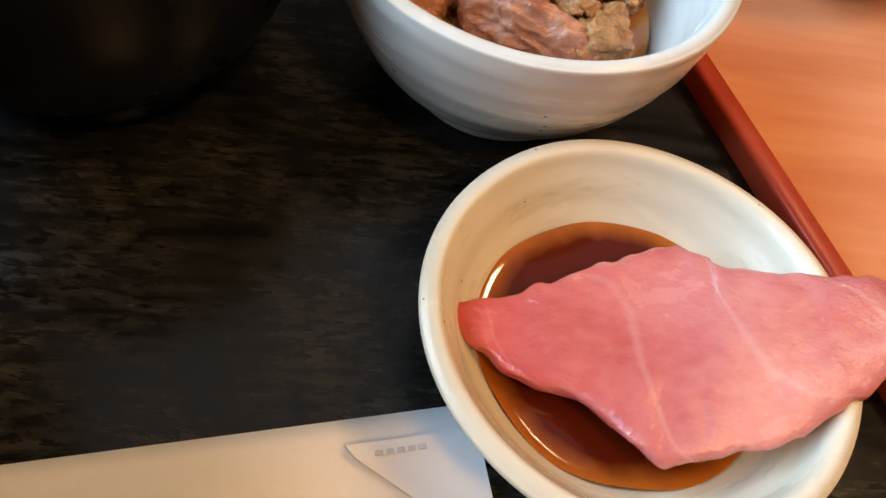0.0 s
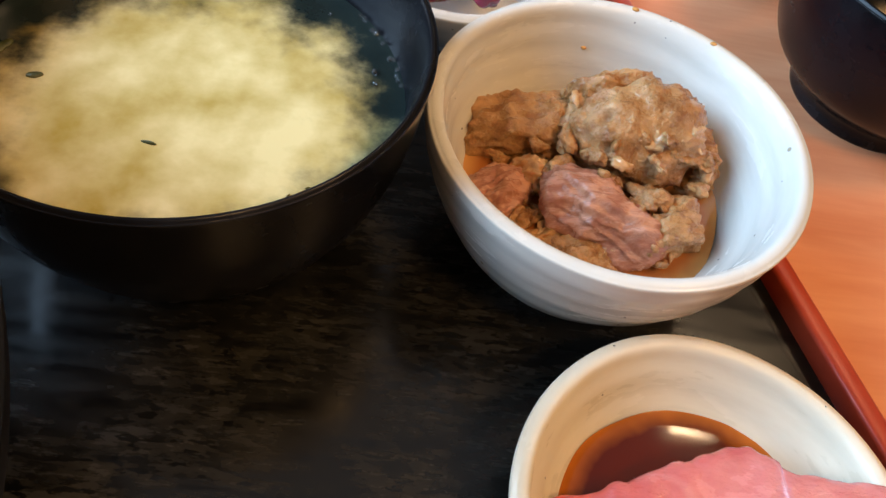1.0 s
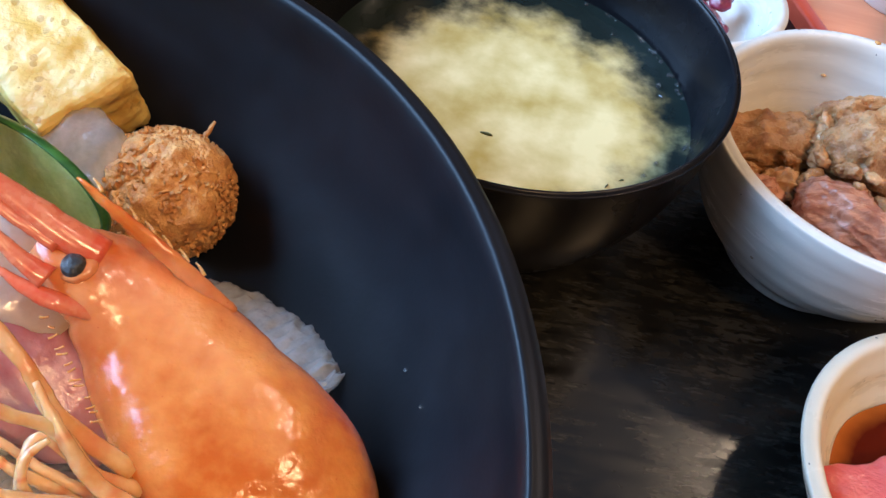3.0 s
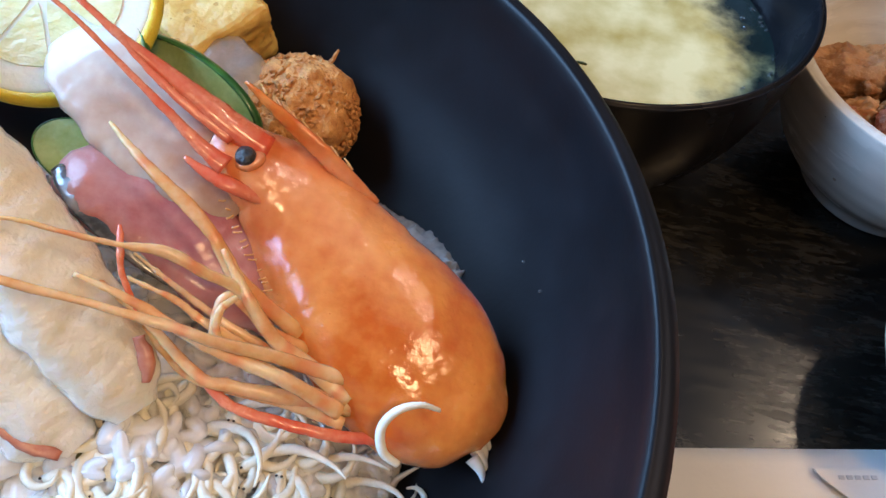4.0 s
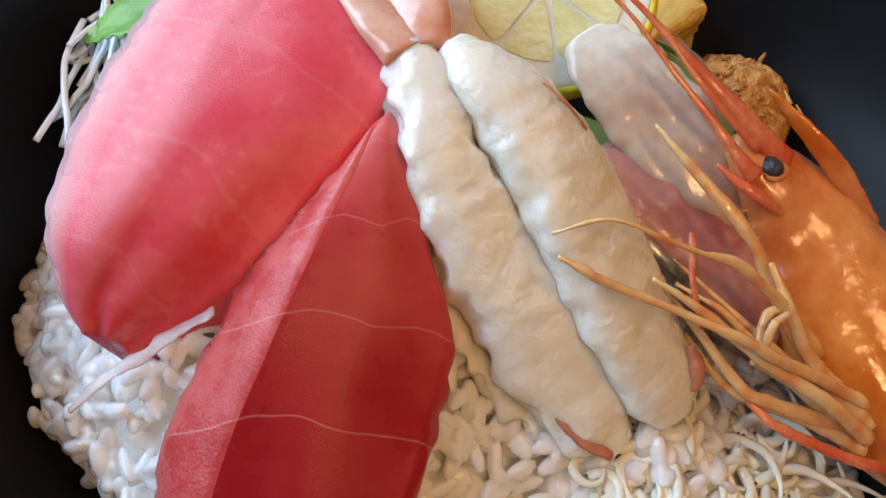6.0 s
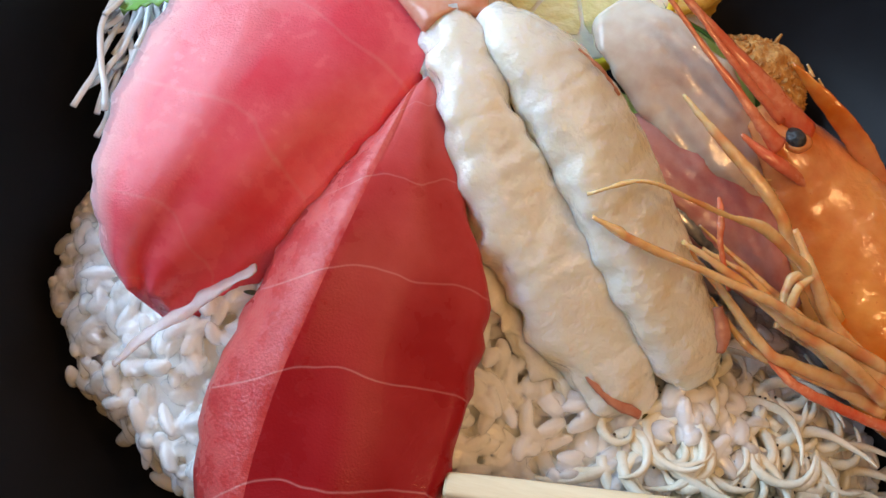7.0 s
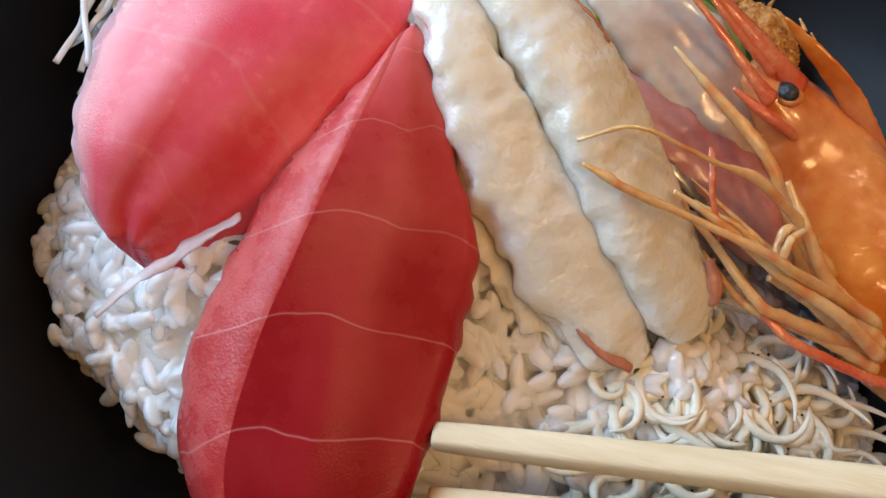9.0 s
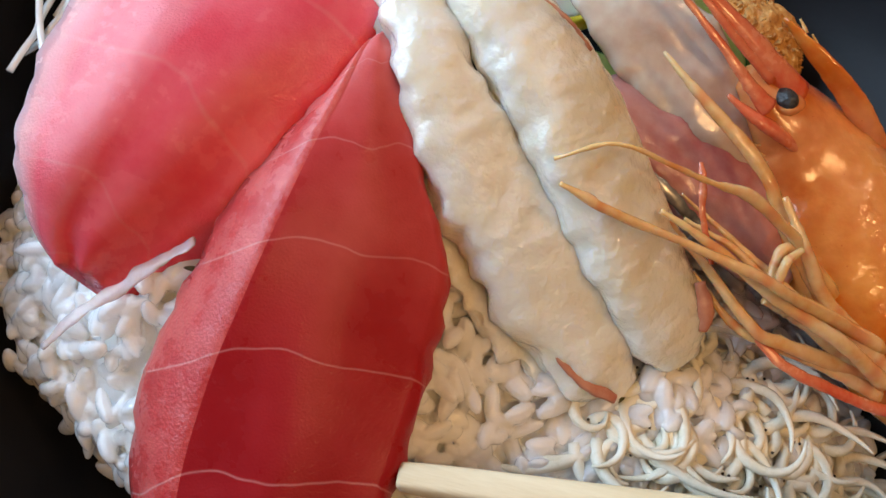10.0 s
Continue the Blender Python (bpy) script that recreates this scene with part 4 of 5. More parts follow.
ROWS_A = ((0.0800, -0.2328, 0.0835, -0.2290, 0.0812, -0.2230, 0.0805),
          (0.0660, -0.2438, 0.0905, -0.2292, 0.0952, -0.2160, 0.0925),
          (0.0520, -0.2493, 0.0945, -0.2295, 0.0997, -0.2150, 0.0965),
          (0.0410, -0.2508, 0.0935, -0.2297, 0.0990, -0.2056, 0.0945),
          (0.0300, -0.2515, 0.0920, -0.2298, 0.0974, -0.2055, 0.0917),
          (0.0170, -0.2508, 0.0900, -0.2299, 0.0952, -0.2105, 0.0870),
          (0.0060, -0.2498, 0.0865, -0.2322, 0.0914, -0.2155, 0.0820),
          (-0.0020, -0.2475, 0.0825, -0.2347, 0.0864, -0.2222, 0.0760),
          (-0.0075, -0.2443, 0.0750, -0.2374, 0.0800, -0.2285, 0.0720),
          (-0.0105, -0.2398, 0.0720, -0.2372, 0.0740, -0.2325, 0.0695))
ROWS_B = ((0.0330, -0.2045, 0.0880, -0.2035, 0.0915, -0.2010, 0.0900), (0.0290, -0.2062, 0.0885, -0.2040, 0.0930, -0.1985, 0.0895),
          (0.0180, -0.2097, 0.0868, -0.2045, 0.0912, -0.1925, 0.0850), (0.0050, -0.2157, 0.0810, -0.2055, 0.0885, -0.1838, 0.0770),
          (-0.0090, -0.2193, 0.0730, -0.2072, 0.0820, -0.1822, 0.0705), (-0.0225, -0.2218, 0.0650, -0.2088, 0.0740, -0.1818, 0.0665),
          (-0.0365, -0.2170, 0.0565, -0.2082, 0.0655, -0.1832, 0.0605), (-0.0450, -0.2080, 0.0520, -0.2040, 0.0590, -0.1880, 0.0565),
          (-0.0480, -0.2030, 0.0500, -0.2010, 0.0540, -0.1920, 0.0530))
mesh_a, side_a = tuna_wedge(ROWS_A, 0.0085, 3.0)
tagged(part("tuna_slice", mesh_a, MAT_TUNA_A), "pink fatty raw tuna slice resting on rice", "tuna slice")
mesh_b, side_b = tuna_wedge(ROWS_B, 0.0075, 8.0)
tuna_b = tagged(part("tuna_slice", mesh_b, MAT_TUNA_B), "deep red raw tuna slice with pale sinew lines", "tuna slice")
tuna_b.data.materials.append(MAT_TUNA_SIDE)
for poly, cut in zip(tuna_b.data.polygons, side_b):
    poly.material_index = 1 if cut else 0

# ---- butterflied raw shrimp ----
shrimp = thing("raw_shrimp", (-0.176, 0.022, 0.066), "butterflied translucent white raw shrimp with tail", "shrimp")
part("flesh_half", loft(((-0.2030, 0.0445, 0.0955, 0.0040, 0.0040), (-0.1990, 0.0385, 0.0935, 0.0060, 0.0050), (-0.1940, 0.0312, 0.0900, 0.0066, 0.0052), (-0.1883, 0.0258, 0.0850, 0.0080, 0.0054, 4),
                         (-0.1812, 0.0206, 0.0785, 0.0092, 0.0054, 10), (-0.1726, 0.0158, 0.0715, 0.0095, 0.0054, 12), (-0.1640, 0.0110, 0.0640, 0.0093, 0.0052, 12), (-0.1566, 0.0070, 0.0582, 0.0074, 0.0045, 8),
                         (-0.1515, 0.0046, 0.0552, 0.0034, 0.0022)), 150, 56, 2.3, 0.0003, 240, 1.0, 0.0024, 230, 0.00016), MAT_SHRIMP, shrimp)
part("flesh_half", loft(((-0.1965, 0.0462, 0.0960, 0.0035, 0.0035), (-0.1890, 0.0418, 0.0952, 0.0064, 0.0050), (-0.1810, 0.0384, 0.0915, 0.0084, 0.0056), (-0.1742, 0.0340, 0.0870, 0.0092, 0.0058, -6),
                         (-0.1672, 0.0292, 0.0810, 0.0097, 0.0056, -8), (-0.1607, 0.0245, 0.0745, 0.0098, 0.0056, -8), (-0.1540, 0.0198, 0.0680, 0.0090, 0.0054, -6), (-0.1470, 0.0148, 0.0615, 0.0074, 0.0045),
                         (-0.1432, 0.0118, 0.0585, 0.0034, 0.0022)), 150, 56, 2.5, 0.0003, 240, 6.0, 0.0014, 190, 0.00016), MAT_SHRIMP, shrimp)
part("flesh_edge", loft(((-0.2065, 0.0405, 0.0935, 0.0015, 0.0006), (-0.2030, 0.0345, 0.0910, 0.0034, 0.0009, -14), (-0.1985, 0.0262, 0.0870, 0.0040, 0.0010, -16), (-0.1930, 0.0195, 0.0815, 0.0044, 0.0010, -16), (-0.1868, 0.0140, 0.0750, 0.0044, 0.0010, -14),
                         (-0.1790, 0.0084, 0.0680, 0.0042, 0.0010, -12), (-0.1705, 0.0040, 0.0612, 0.0032, 0.0008, -8), (-0.1635, 0.0014, 0.0575, 0.0010, 0.0005)), 140, 20, 2.2, 0.0006, 260, 5.0, 0.0052, 260), MAT_SHRIMP, shrimp)
for pts in (((-0.2025, 0.0425, 0.0962, 0.0046, 0.0032), (-0.2080, 0.0470, 0.0975, 0.0056, 0.0024, 15), (-0.2145, 0.0530, 0.0975, 0.0060, 0.0014, 25), (-0.2225, 0.0610, 0.0962, 0.0054, 0.0008, 30), (-0.2290, 0.0680, 0.0950, 0.0020, 0.0005, 30)),
            ((-0.1998, 0.0445, 0.0965, 0.0042, 0.0030), (-0.2035, 0.0505, 0.0985, 0.0052, 0.0022, -15), (-0.2085, 0.0585, 0.0988, 0.0056, 0.0012, -20), (-0.2140, 0.0680, 0.0975, 0.0050, 0.0007, -25), (-0.2180, 0.0755, 0.0960, 0.0018, 0.0005, -25))):
    part("tail_fin", loft(pts, 26, 14, 2.2, 0.0003, 300, 2.0), MAT_SHRIMP_TAIL, shrimp, "orange-pink tail shell")
for pts in (((-0.1795, 0.0148, 0.0778, 0.0005, 0.0004), (-0.1760, 0.0112, 0.0748, 0.0009, 0.0005), (-0.1725, 0.0084, 0.0716, 0.0010, 0.0005), (-0.1692, 0.0066, 0.0682, 0.0006, 0.0004)),
            ((-0.1655, 0.0046, 0.0652, 0.0006, 0.0004), (-0.1610, 0.0028, 0.0622, 0.0012, 0.0005), (-0.1565, 0.0018, 0.0600, 0.0015, 0.0005), (-0.1525, 0.0016, 0.0582, 0.0008, 0.0004)),
            ((-0.1800, 0.0412, 0.0990, 0.0003, 0.0002), (-0.1755, 0.0402, 0.0968, 0.0004, 0.0003), (-0.1715, 0.0398, 0.0930, 0.0003, 0.0002)),
            ((-0.1445, 0.0210, 0.0685, 0.0010, 0.0005), (-0.1425, 0.0178, 0.0660, 0.0015, 0.0006), (-0.1418, 0.0150, 0.0638, 0.0007, 0.0004))):
    part("vein", loft(pts, 20, 8, 2.0, 0.0003, 600, 4.0), MAT_SHRIMP_VEIN, shrimp, "reddish-brown vein strip")

# ---- prawn head ----
prawn = thing("prawn_head", (-0.105, 0.040, 0.036), "glossy orange prawn head with legs and antennae", "prawn head")
part("carapace", loft(((-0.1445, 0.0612, 0.0765, 0.0026, 0.0022), (-0.1415, 0.0610, 0.0748, 0.0055, 0.0040), (-0.1370, 0.0606, 0.0716, 0.0084, 0.0056), (-0.1325, 0.0600, 0.0682, 0.0106, 0.0070), (-0.1258, 0.0566, 0.0628, 0.0132, 0.0090), (-0.1152, 0.0482, 0.0570, 0.0164, 0.0108),
                       (-0.1043, 0.0404, 0.0525, 0.0185, 0.0116), (-0.0952, 0.0340, 0.0482, 0.0183, 0.0112), (-0.0875, 0.0295, 0.0455, 0.0145, 0.0092), (-0.0828, 0.0270, 0.0445, 0.0085, 0.0060),
                       (-0.0806, 0.0256, 0.0440, 0.0030, 0.0025)), 60, 36, 2.15, 0.0006, 120, 2.0), MAT_PRAWN, prawn)
part("rostrum", loft(((-0.1130, 0.0625, 0.0640, 0.0012, 0.0020), (-0.1200, 0.0640, 0.0705, 0.0015, 0.0024), (-0.1260, 0.0655, 0.0755, 0.0013, 0.0024), (-0.1330, 0.0680, 0.0795, 0.0010, 0.0018), (-0.1405, 0.0712, 0.0830, 0.0003, 0.0004)), 30, 12, 2.0, 0.0003, 700, 1.0),
     MAT_PRAWN, prawn, "toothed orange rostrum")
for k in range(7):
    f = k / 6
    b = Vector((-0.1180, 0.0648, 0.0705)).lerp(Vector((-0.1360, 0.0700, 0.0818)), f)
    part("spine", loft((tuple(b) + (0.0005, 0.0005), tuple(b + Vector((-0.0009, 0.0010, 0.0008))) + (0.0003, 0.0003), tuple(b + Vector((-0.0018, 0.0014, 0.0016))) + (0.0001, 0.0001)), 6, 6), MAT_LEG, prawn)
stalk = part("eye_socket", lump((-0.1366, 0.0582, 0.0758), (0.0034, 0.0034, 0.0016), 4, 0.12, 300, 2.0, (-14, -8, 20)), MAT_PRAWN, prawn, "pale orange eye socket")
part("eye", lump((-0.1368, 0.0578, 0.0768), (0.0021, 0.0026, 0.0018), 4, 0.05, 300, 1.0, (-10, -8, 30)), MAT_EYE, stalk, "glossy dark grey eye")
for name, mtl, pts in (
        ("antenna", MAT_PRAWN_RED, ((-0.1340, 0.0620, 0.0750, 0.0040), (-0.1400, 0.0625, 0.0790, 0.0036), (-0.1460, 0.0638, 0.0828, 0.0030), (-0.1534, 0.0656, 0.0872, 0.0020), (-0.1613, 0.0673, 0.0920, 0.0012), (-0.1700, 0.0710, 0.0960, 0.0007), (-0.1800, 0.0760, 0.0985, 0.0005))),
        ("antenna", MAT_PRAWN_RED, ((-0.1396, 0.0545, 0.0770, 0.0026), (-0.1440, 0.0555, 0.0800, 0.0018), (-0.1501, 0.0582, 0.0840, 0.0011), (-0.1588, 0.0622, 0.0890, 0.0008), (-0.1700, 0.0670, 0.0960, 0.0006), (-0.1790, 0.0700, 0.0990, 0.0004))),
        ("antenna", MAT_PRAWN_RED, ((-0.1400, 0.0600, 0.0785, 0.0018), (-0.1490, 0.0615, 0.0845, 0.0012), (-0.1560, 0.0640, 0.0890, 0.0008), (-0.1650, 0.0690, 0.0940, 0.0006), (-0.1740, 0.0740, 0.0960, 0.0004))),
        ("antenna_scale", MAT_PRAWN_RED, ((-0.1290, 0.0535, 0.0690, 0.0016), (-0.1370, 0.0518, 0.0745, 0.0020), (-0.1420, 0.0522, 0.0765, 0.0016), (-0.1470, 0.0538, 0.0782, 0.0005))),
        ("leg", MAT_LEG, ((-0.1722, 0.0213, 0.0880, 0.0004), (-0.1641, 0.0254, 0.0900, 0.0007), (-0.1547, 0.0276, 0.0860, 0.0008), (-0.1480, 0.0295, 0.0825, 0.0009), (-0.1418, 0.0317, 0.0795, 0.0018), (-0.1358, 0.0317, 0.0755, 0.0017), (-0.1298, 0.0324, 0.0700, 0.0019), (-0.1246, 0.0292, 0.0640, 0.0021), (-0.1185, 0.0300, 0.0580, 0.0024))),
        ("leg", MAT_LEG, ((-0.1704, 0.0188, 0.0860, 0.0005), (-0.1660, 0.0187, 0.0845, 0.0014), (-0.1625, 0.0187, 0.0830, 0.0013), (-0.1482, 0.0202, 0.0780, 0.0012), (-0.1368, 0.0210, 0.0740, 0.0016), (-0.1309, 0.0216, 0.0705, 0.0017), (-0.1212, 0.0243, 0.0640, 0.0021), (-0.1100, 0.0260, 0.0570, 0.0024))),
        ("leg", MAT_LEG, ((-0.1598, 0.0538, 0.0840, 0.0004), (-0.1560, 0.0510, 0.0828, 0.0011), (-0.1501, 0.0473, 0.0808, 0.0017), (-0.1425, 0.0434, 0.0775, 0.0022), (-0.1373, 0.0402, 0.0745, 0.0019), (-0.1346, 0.0378, 0.0718, 0.0022), (-0.1305, 0.0349, 0.0680, 0.0024), (-0.1200, 0.0320, 0.0600, 0.0026))),
        ("leg", MAT_LEG, ((-0.1580, 0.0259, 0.0765, 0.0006), (-0.1545, 0.0262, 0.0755, 0.0014), (-0.1512, 0.0262, 0.0735, 0.0011), (-0.1447, 0.0240, 0.0695, 0.0012), (-0.1340, 0.0181, 0.0640, 0.0017), (-0.1282, 0.0182, 0.0618, 0.0019), (-0.1200, 0.0199, 0.0580, 0.0024), (-0.1080, 0.0225, 0.0530, 0.0026))),
        ("leg", MAT_LEG, ((-0.1545, 0.0246, 0.0790, 0.0006), (-0.1452, 0.0238, 0.0750, 0.0014), (-0.1324, 0.0213, 0.0690, 0.0017), (-0.1197, 0.0209, 0.0630, 0.0022), (-0.1094, 0.0200, 0.0560, 0.0026))),
        ("leg", MAT_LEG, ((-0.1455, 0.0239, 0.0665, 0.0005), (-0.1367, 0.0187, 0.0625, 0.0013), (-0.1287, 0.0184, 0.0605, 0.0019), (-0.1183, 0.0196, 0.0565, 0.0022), (-0.1086, 0.0191, 0.0530, 0.0022))),
        ("leg", MAT_LEG, ((-0.1346, 0.0378, 0.0745, 0.0009), (-0.1289, 0.0319, 0.0700, 0.0018), (-0.1234, 0.0278, 0.0645, 0.0022), (-0.1153, 0.0255, 0.0590, 0.0026), (-0.1085, 0.0232, 0.0550, 0.0026))),
        ("leg", MAT_LEG, ((-0.1328, 0.0236, 0.0670, 0.0010), (-0.1334, 0.0279, 0.0690, 0.0013), (-0.1315, 0.0314, 0.0700, 0.0014), (-0.1247, 0.0290, 0.0640, 0.0015), (-0.1170, 0.0268, 0.0580, 0.0016))),
        ("leg", MAT_LEG, ((-0.1505, 0.0352, 0.0715, 0.0004), (-0.1415, 0.0314, 0.0690, 0.0009), (-0.1326, 0.0284, 0.0655, 0.0012), (-0.1225, 0.0265, 0.0605, 0.0015))),
        ("leg", MAT_LEG, ((-0.1495, 0.0298, 0.0720, 0.0006), (-0.1405, 0.0283, 0.0700, 0.0010), (-0.1348, 0.0266, 0.0670, 0.0013), (-0.1260, 0.0260, 0.0610, 0.0017))),
        ("leg", MAT_LEG, ((-0.1300, 0.0305, 0.0715, 0.0008), (-0.1321, 0.0275, 0.0710, 0.0012), (-0.1320, 0.0242, 0.0680, 0.0012), (-0.1290, 0.0225, 0.0640, 0.0013))),
        ("leg", MAT_PRAWN_RED, ((-0.1344, 0.0191, 0.0625, 0.0010), (-0.1274, 0.0153, 0.0602, 0.0012), (-0.1188, 0.0153, 0.0572, 0.0013), (-0.1090, 0.0166, 0.0530, 0.0014), (-0.1000, 0.0195, 0.0490, 0.0016))),
        ("leg", MAT_LEG, ((-0.1336, 0.0225, 0.0660, 0.0009), (-0.1252, 0.0232, 0.0620, 0.0018), (-0.1160, 0.0220, 0.0570, 0.0024), (-0.1050, 0.0230, 0.0520, 0.0026))),
        ("leg", MAT_PRAWN_RED, ((-0.1502, 0.0340, 0.0815, 0.0004), (-0.1490, 0.0305, 0.0800, 0.0008), (-0.1478, 0.0270, 0.0775, 0.0006), (-0.1440, 0.0225, 0.0720, 0.0005)))):
    part(name, loft([(p[0], p[1], p[2], p[3] * (0.86 if mtl is MAT_PRAWN_RED else 0.64), p[3] * 0.52) for p in pts], 40, 12, 2.0, 0.0002, 500, pts[0][0] * 100), mtl, prawn)
rng = random.Random(3)
for k in range(13):
    f = (k + rng.uniform(-0.4, 0.4)) / 12
    b = Vector((-0.1385, 0.0500, 0.0720)).lerp(Vector((-0.1270, 0.0385, 0.0630)), f)
    d = Vector((-rng.uniform(0.6, 1.3), -rng.uniform(0.2, 1.1), rng.uniform(-0.3, 0.3))) * 0.0006
    part("bristle", loft((tuple(b) + (0.00012, 0.00012), tuple(b + d) + (0.00008, 0.00008), tuple(b + d * 2 + Vector((0, 0, 0.0003))) + (0.00005, 0.00005)), 6, 5), MAT_LEG, prawn)
for k in range(5):
    b = Vector((-0.0835, 0.0215 + 0.0022 * k, 0.0435))
    part("flesh_shred", loft((tuple(b) + (0.0016, 0.0012), tuple(b + Vector((0.0020, -0.0020, -0.0005))) + (0.0010, 0.0007), tuple(b + Vector((0.0030 + 0.0008 * (k % 2), -0.0042, -0.0015))) + (0.0002, 0.0002)), 10, 8), MAT_FLESH, prawn, "torn white flesh")


# ---- whitebait ----
def bait(x, y, z, length, turn, curl, rng):
    pts = []
    a, px, py, pz = turn, x, y, z
    for i in range(7):
        f = i / 6
        w = 0.00122 * (0.85 if i == 0 else 1.0 - 0.80 * f ** 1.5)
        pts.append((px, py, pz, w, w * 0.9))
        a += curl * rng.uniform(0.6, 1.4)
        px, py, pz = px + math.cos(a) * length / 6, py + math.sin(a) * length / 6, pz + rng.uniform(-0.0006, 0.0006)
    return pts


rng = random.Random(12)
fishes, dots = [], []
while len(fishes) < 295:
    x, y = rng.uniform(-0.160, -0.083), rng.uniform(-0.030, 0.019)
    e = math.hypot((x + 0.122) / 0.040, (y + 0.004) / 0.024)
    if e > 1.0:
        continue
    base = rice_height(x, y)
    low = bowl_floor(math.hypot(x - PLATE_AT[0], y - PLATE_AT[1])) + 0.001
    z = max(low, (base or low)) + rng.uniform(0.0003, 0.0042) * (1.15 - e)
    pts = bait(x, y, z, rng.uniform(0.012, 0.021), rng.uniform(0, 6.283), rng.choice((-1, 1)) * rng.uniform(0.15, 0.85), rng)
    fishes.append(loft(pts, 13, 7))
    for sgn in (-1, 1)[:rng.randrange(3)]:
        dots.append((pts[0][0] + sgn * 0.0005, pts[0][1], pts[0][2] + 0.0009))
bait_ob = tagged(part("whitebait", merged(fishes), MAT_BAIT), "pile of tiny boiled whitebait on rice", "whitebait", kind="stuff")
gv, gf = ellipsoid(6, 4)
tagged(part("bait_eyes", merged([(gv * 0.00028 + np.array(d), gf) for d in dots]), MAT_EYE, bait_ob), "tiny black fish eyes", kind="stuff")
tagged(part("single_whitebait", loft(((-0.0915, 0.0232, 0.0580, 0.0004, 0.0004), (-0.0950, 0.0225, 0.0602, 0.0006, 0.0006), (-0.0990, 0.0205, 0.0602, 0.0008, 0.0008), (-0.1012, 0.0178, 0.0575, 0.0009, 0.0009),
                                      (-0.1002, 0.0150, 0.0540, 0.0009, 0.0009), (-0.0972, 0.0142, 0.0515, 0.0007, 0.0007)), 30, 12), MAT_BAIT), "single curled whitebait lying on the prawn head", "whitebait")
tagged(part("single_whitebait", loft(((-0.0830, 0.0020, 0.0480, 0.0011, 0.0011), (-0.0800, 0.0055, 0.0490, 0.0013, 0.0012), (-0.0830, 0.0085, 0.0480, 0.0013, 0.0012), (-0.0880, 0.0070, 0.0455, 0.0008, 0.0008)), 24, 12), MAT_BAIT),
       "single whitebait stuck to the black bowl", "whitebait")

# ---- croquette ----
cro = thing("croquette", (-0.1405, 0.1010, 0.034), "round golden-brown breaded croquette", "croquette")
part("crust", lump((-0.1405, 0.0995, 0.0470), (0.0152, 0.0158, 0.0146), 5, 0.12, 130, 5.0, fine=0.5), MAT_BREAD, cro)
rng = random.Random(8)
crumbs = []
for k in range(1500):
    d = Vector((rng.gauss(0, 1), rng.gauss(0, 1), rng.gauss(0, 1))).normalized()
    crumbs.append((-0.1405 + d.x * 0.0151, 0.0995 + d.y * 0.0157, 0.0470 + d.z * 0.0141, rng.uniform(-1, 1)))
cr = part("breadcrumb_coat", scatter(crumbs, (0.0006, 0.0005, 0.0007), 0.6, rng, 0.0, 0.55), MAT_BREAD, cro)
tagged(cr, "coarse fried breadcrumbs", kind="stuff")
part("crumb", loft(((-0.1358, 0.1132, 0.0530, 0.0007, 0.0006), (-0.1348, 0.1150, 0.0540, 0.0006, 0.0005), (-0.1340, 0.1170, 0.0552, 0.0003, 0.0003)), 8, 7, 2.0, 0.0003, 900), MAT_BREAD, cro)

# ---- omelette, lemon, cucumber, fish ----
bm = box(0, 0, 0, 0.046, 0.024, 0.020, 0, 0.002, 14)
for v in bm.verts:
    v.co += v.co.normalized() * (0.0014 * noise.noise(v.co * 160) + 0.0008 * noise.noise(v.co * 520))
bmesh.ops.transform(bm, matrix=pose(-0.1765, 0.1225, 0.0575, 12, 8, -36), verts=bm.verts)
tagged(part("omelette_block", bm, MAT_EGG), "yellow rolled omelette block with fine pores", "omelette")

lemon = thing("lemon_slice", (-0.183, 0.090, 0.066), "half-turned lemon slice with yellow rind", "lemon slice")
LM = pose(-0.1874, 0.0850, 0.0822, 25, 3, 8) @ Matrix.Scale(1.02, 4)


def turned(mesh, m):
    return ([m @ Vector(v) for v in mesh[0]],) + tuple(mesh[1:])


part("rind", turned(lathe(((0.0212, -0.0026), (0.0225, -0.0022), (0.0232, 0.0), (0.0226, 0.0019), (0.0212, 0.0024), (0.0212, -0.0026)), (0, 0, 0), 64), LM), MAT_RIND, lemon, "bright yellow rind")
part("pith", turned(lathe(((0.0001, -0.0022), (0.0208, -0.0022), (0.0212, -0.0021), (0.0213, -0.0018), (0.0213, 0.0018), (0.0212, 0.0023), (0.0208, 0.0024), (0.0202, 0.0024), (0.0001, 0.0024)), (0, 0, 0), 64), LM), MAT_PITH, lemon, "white pith")
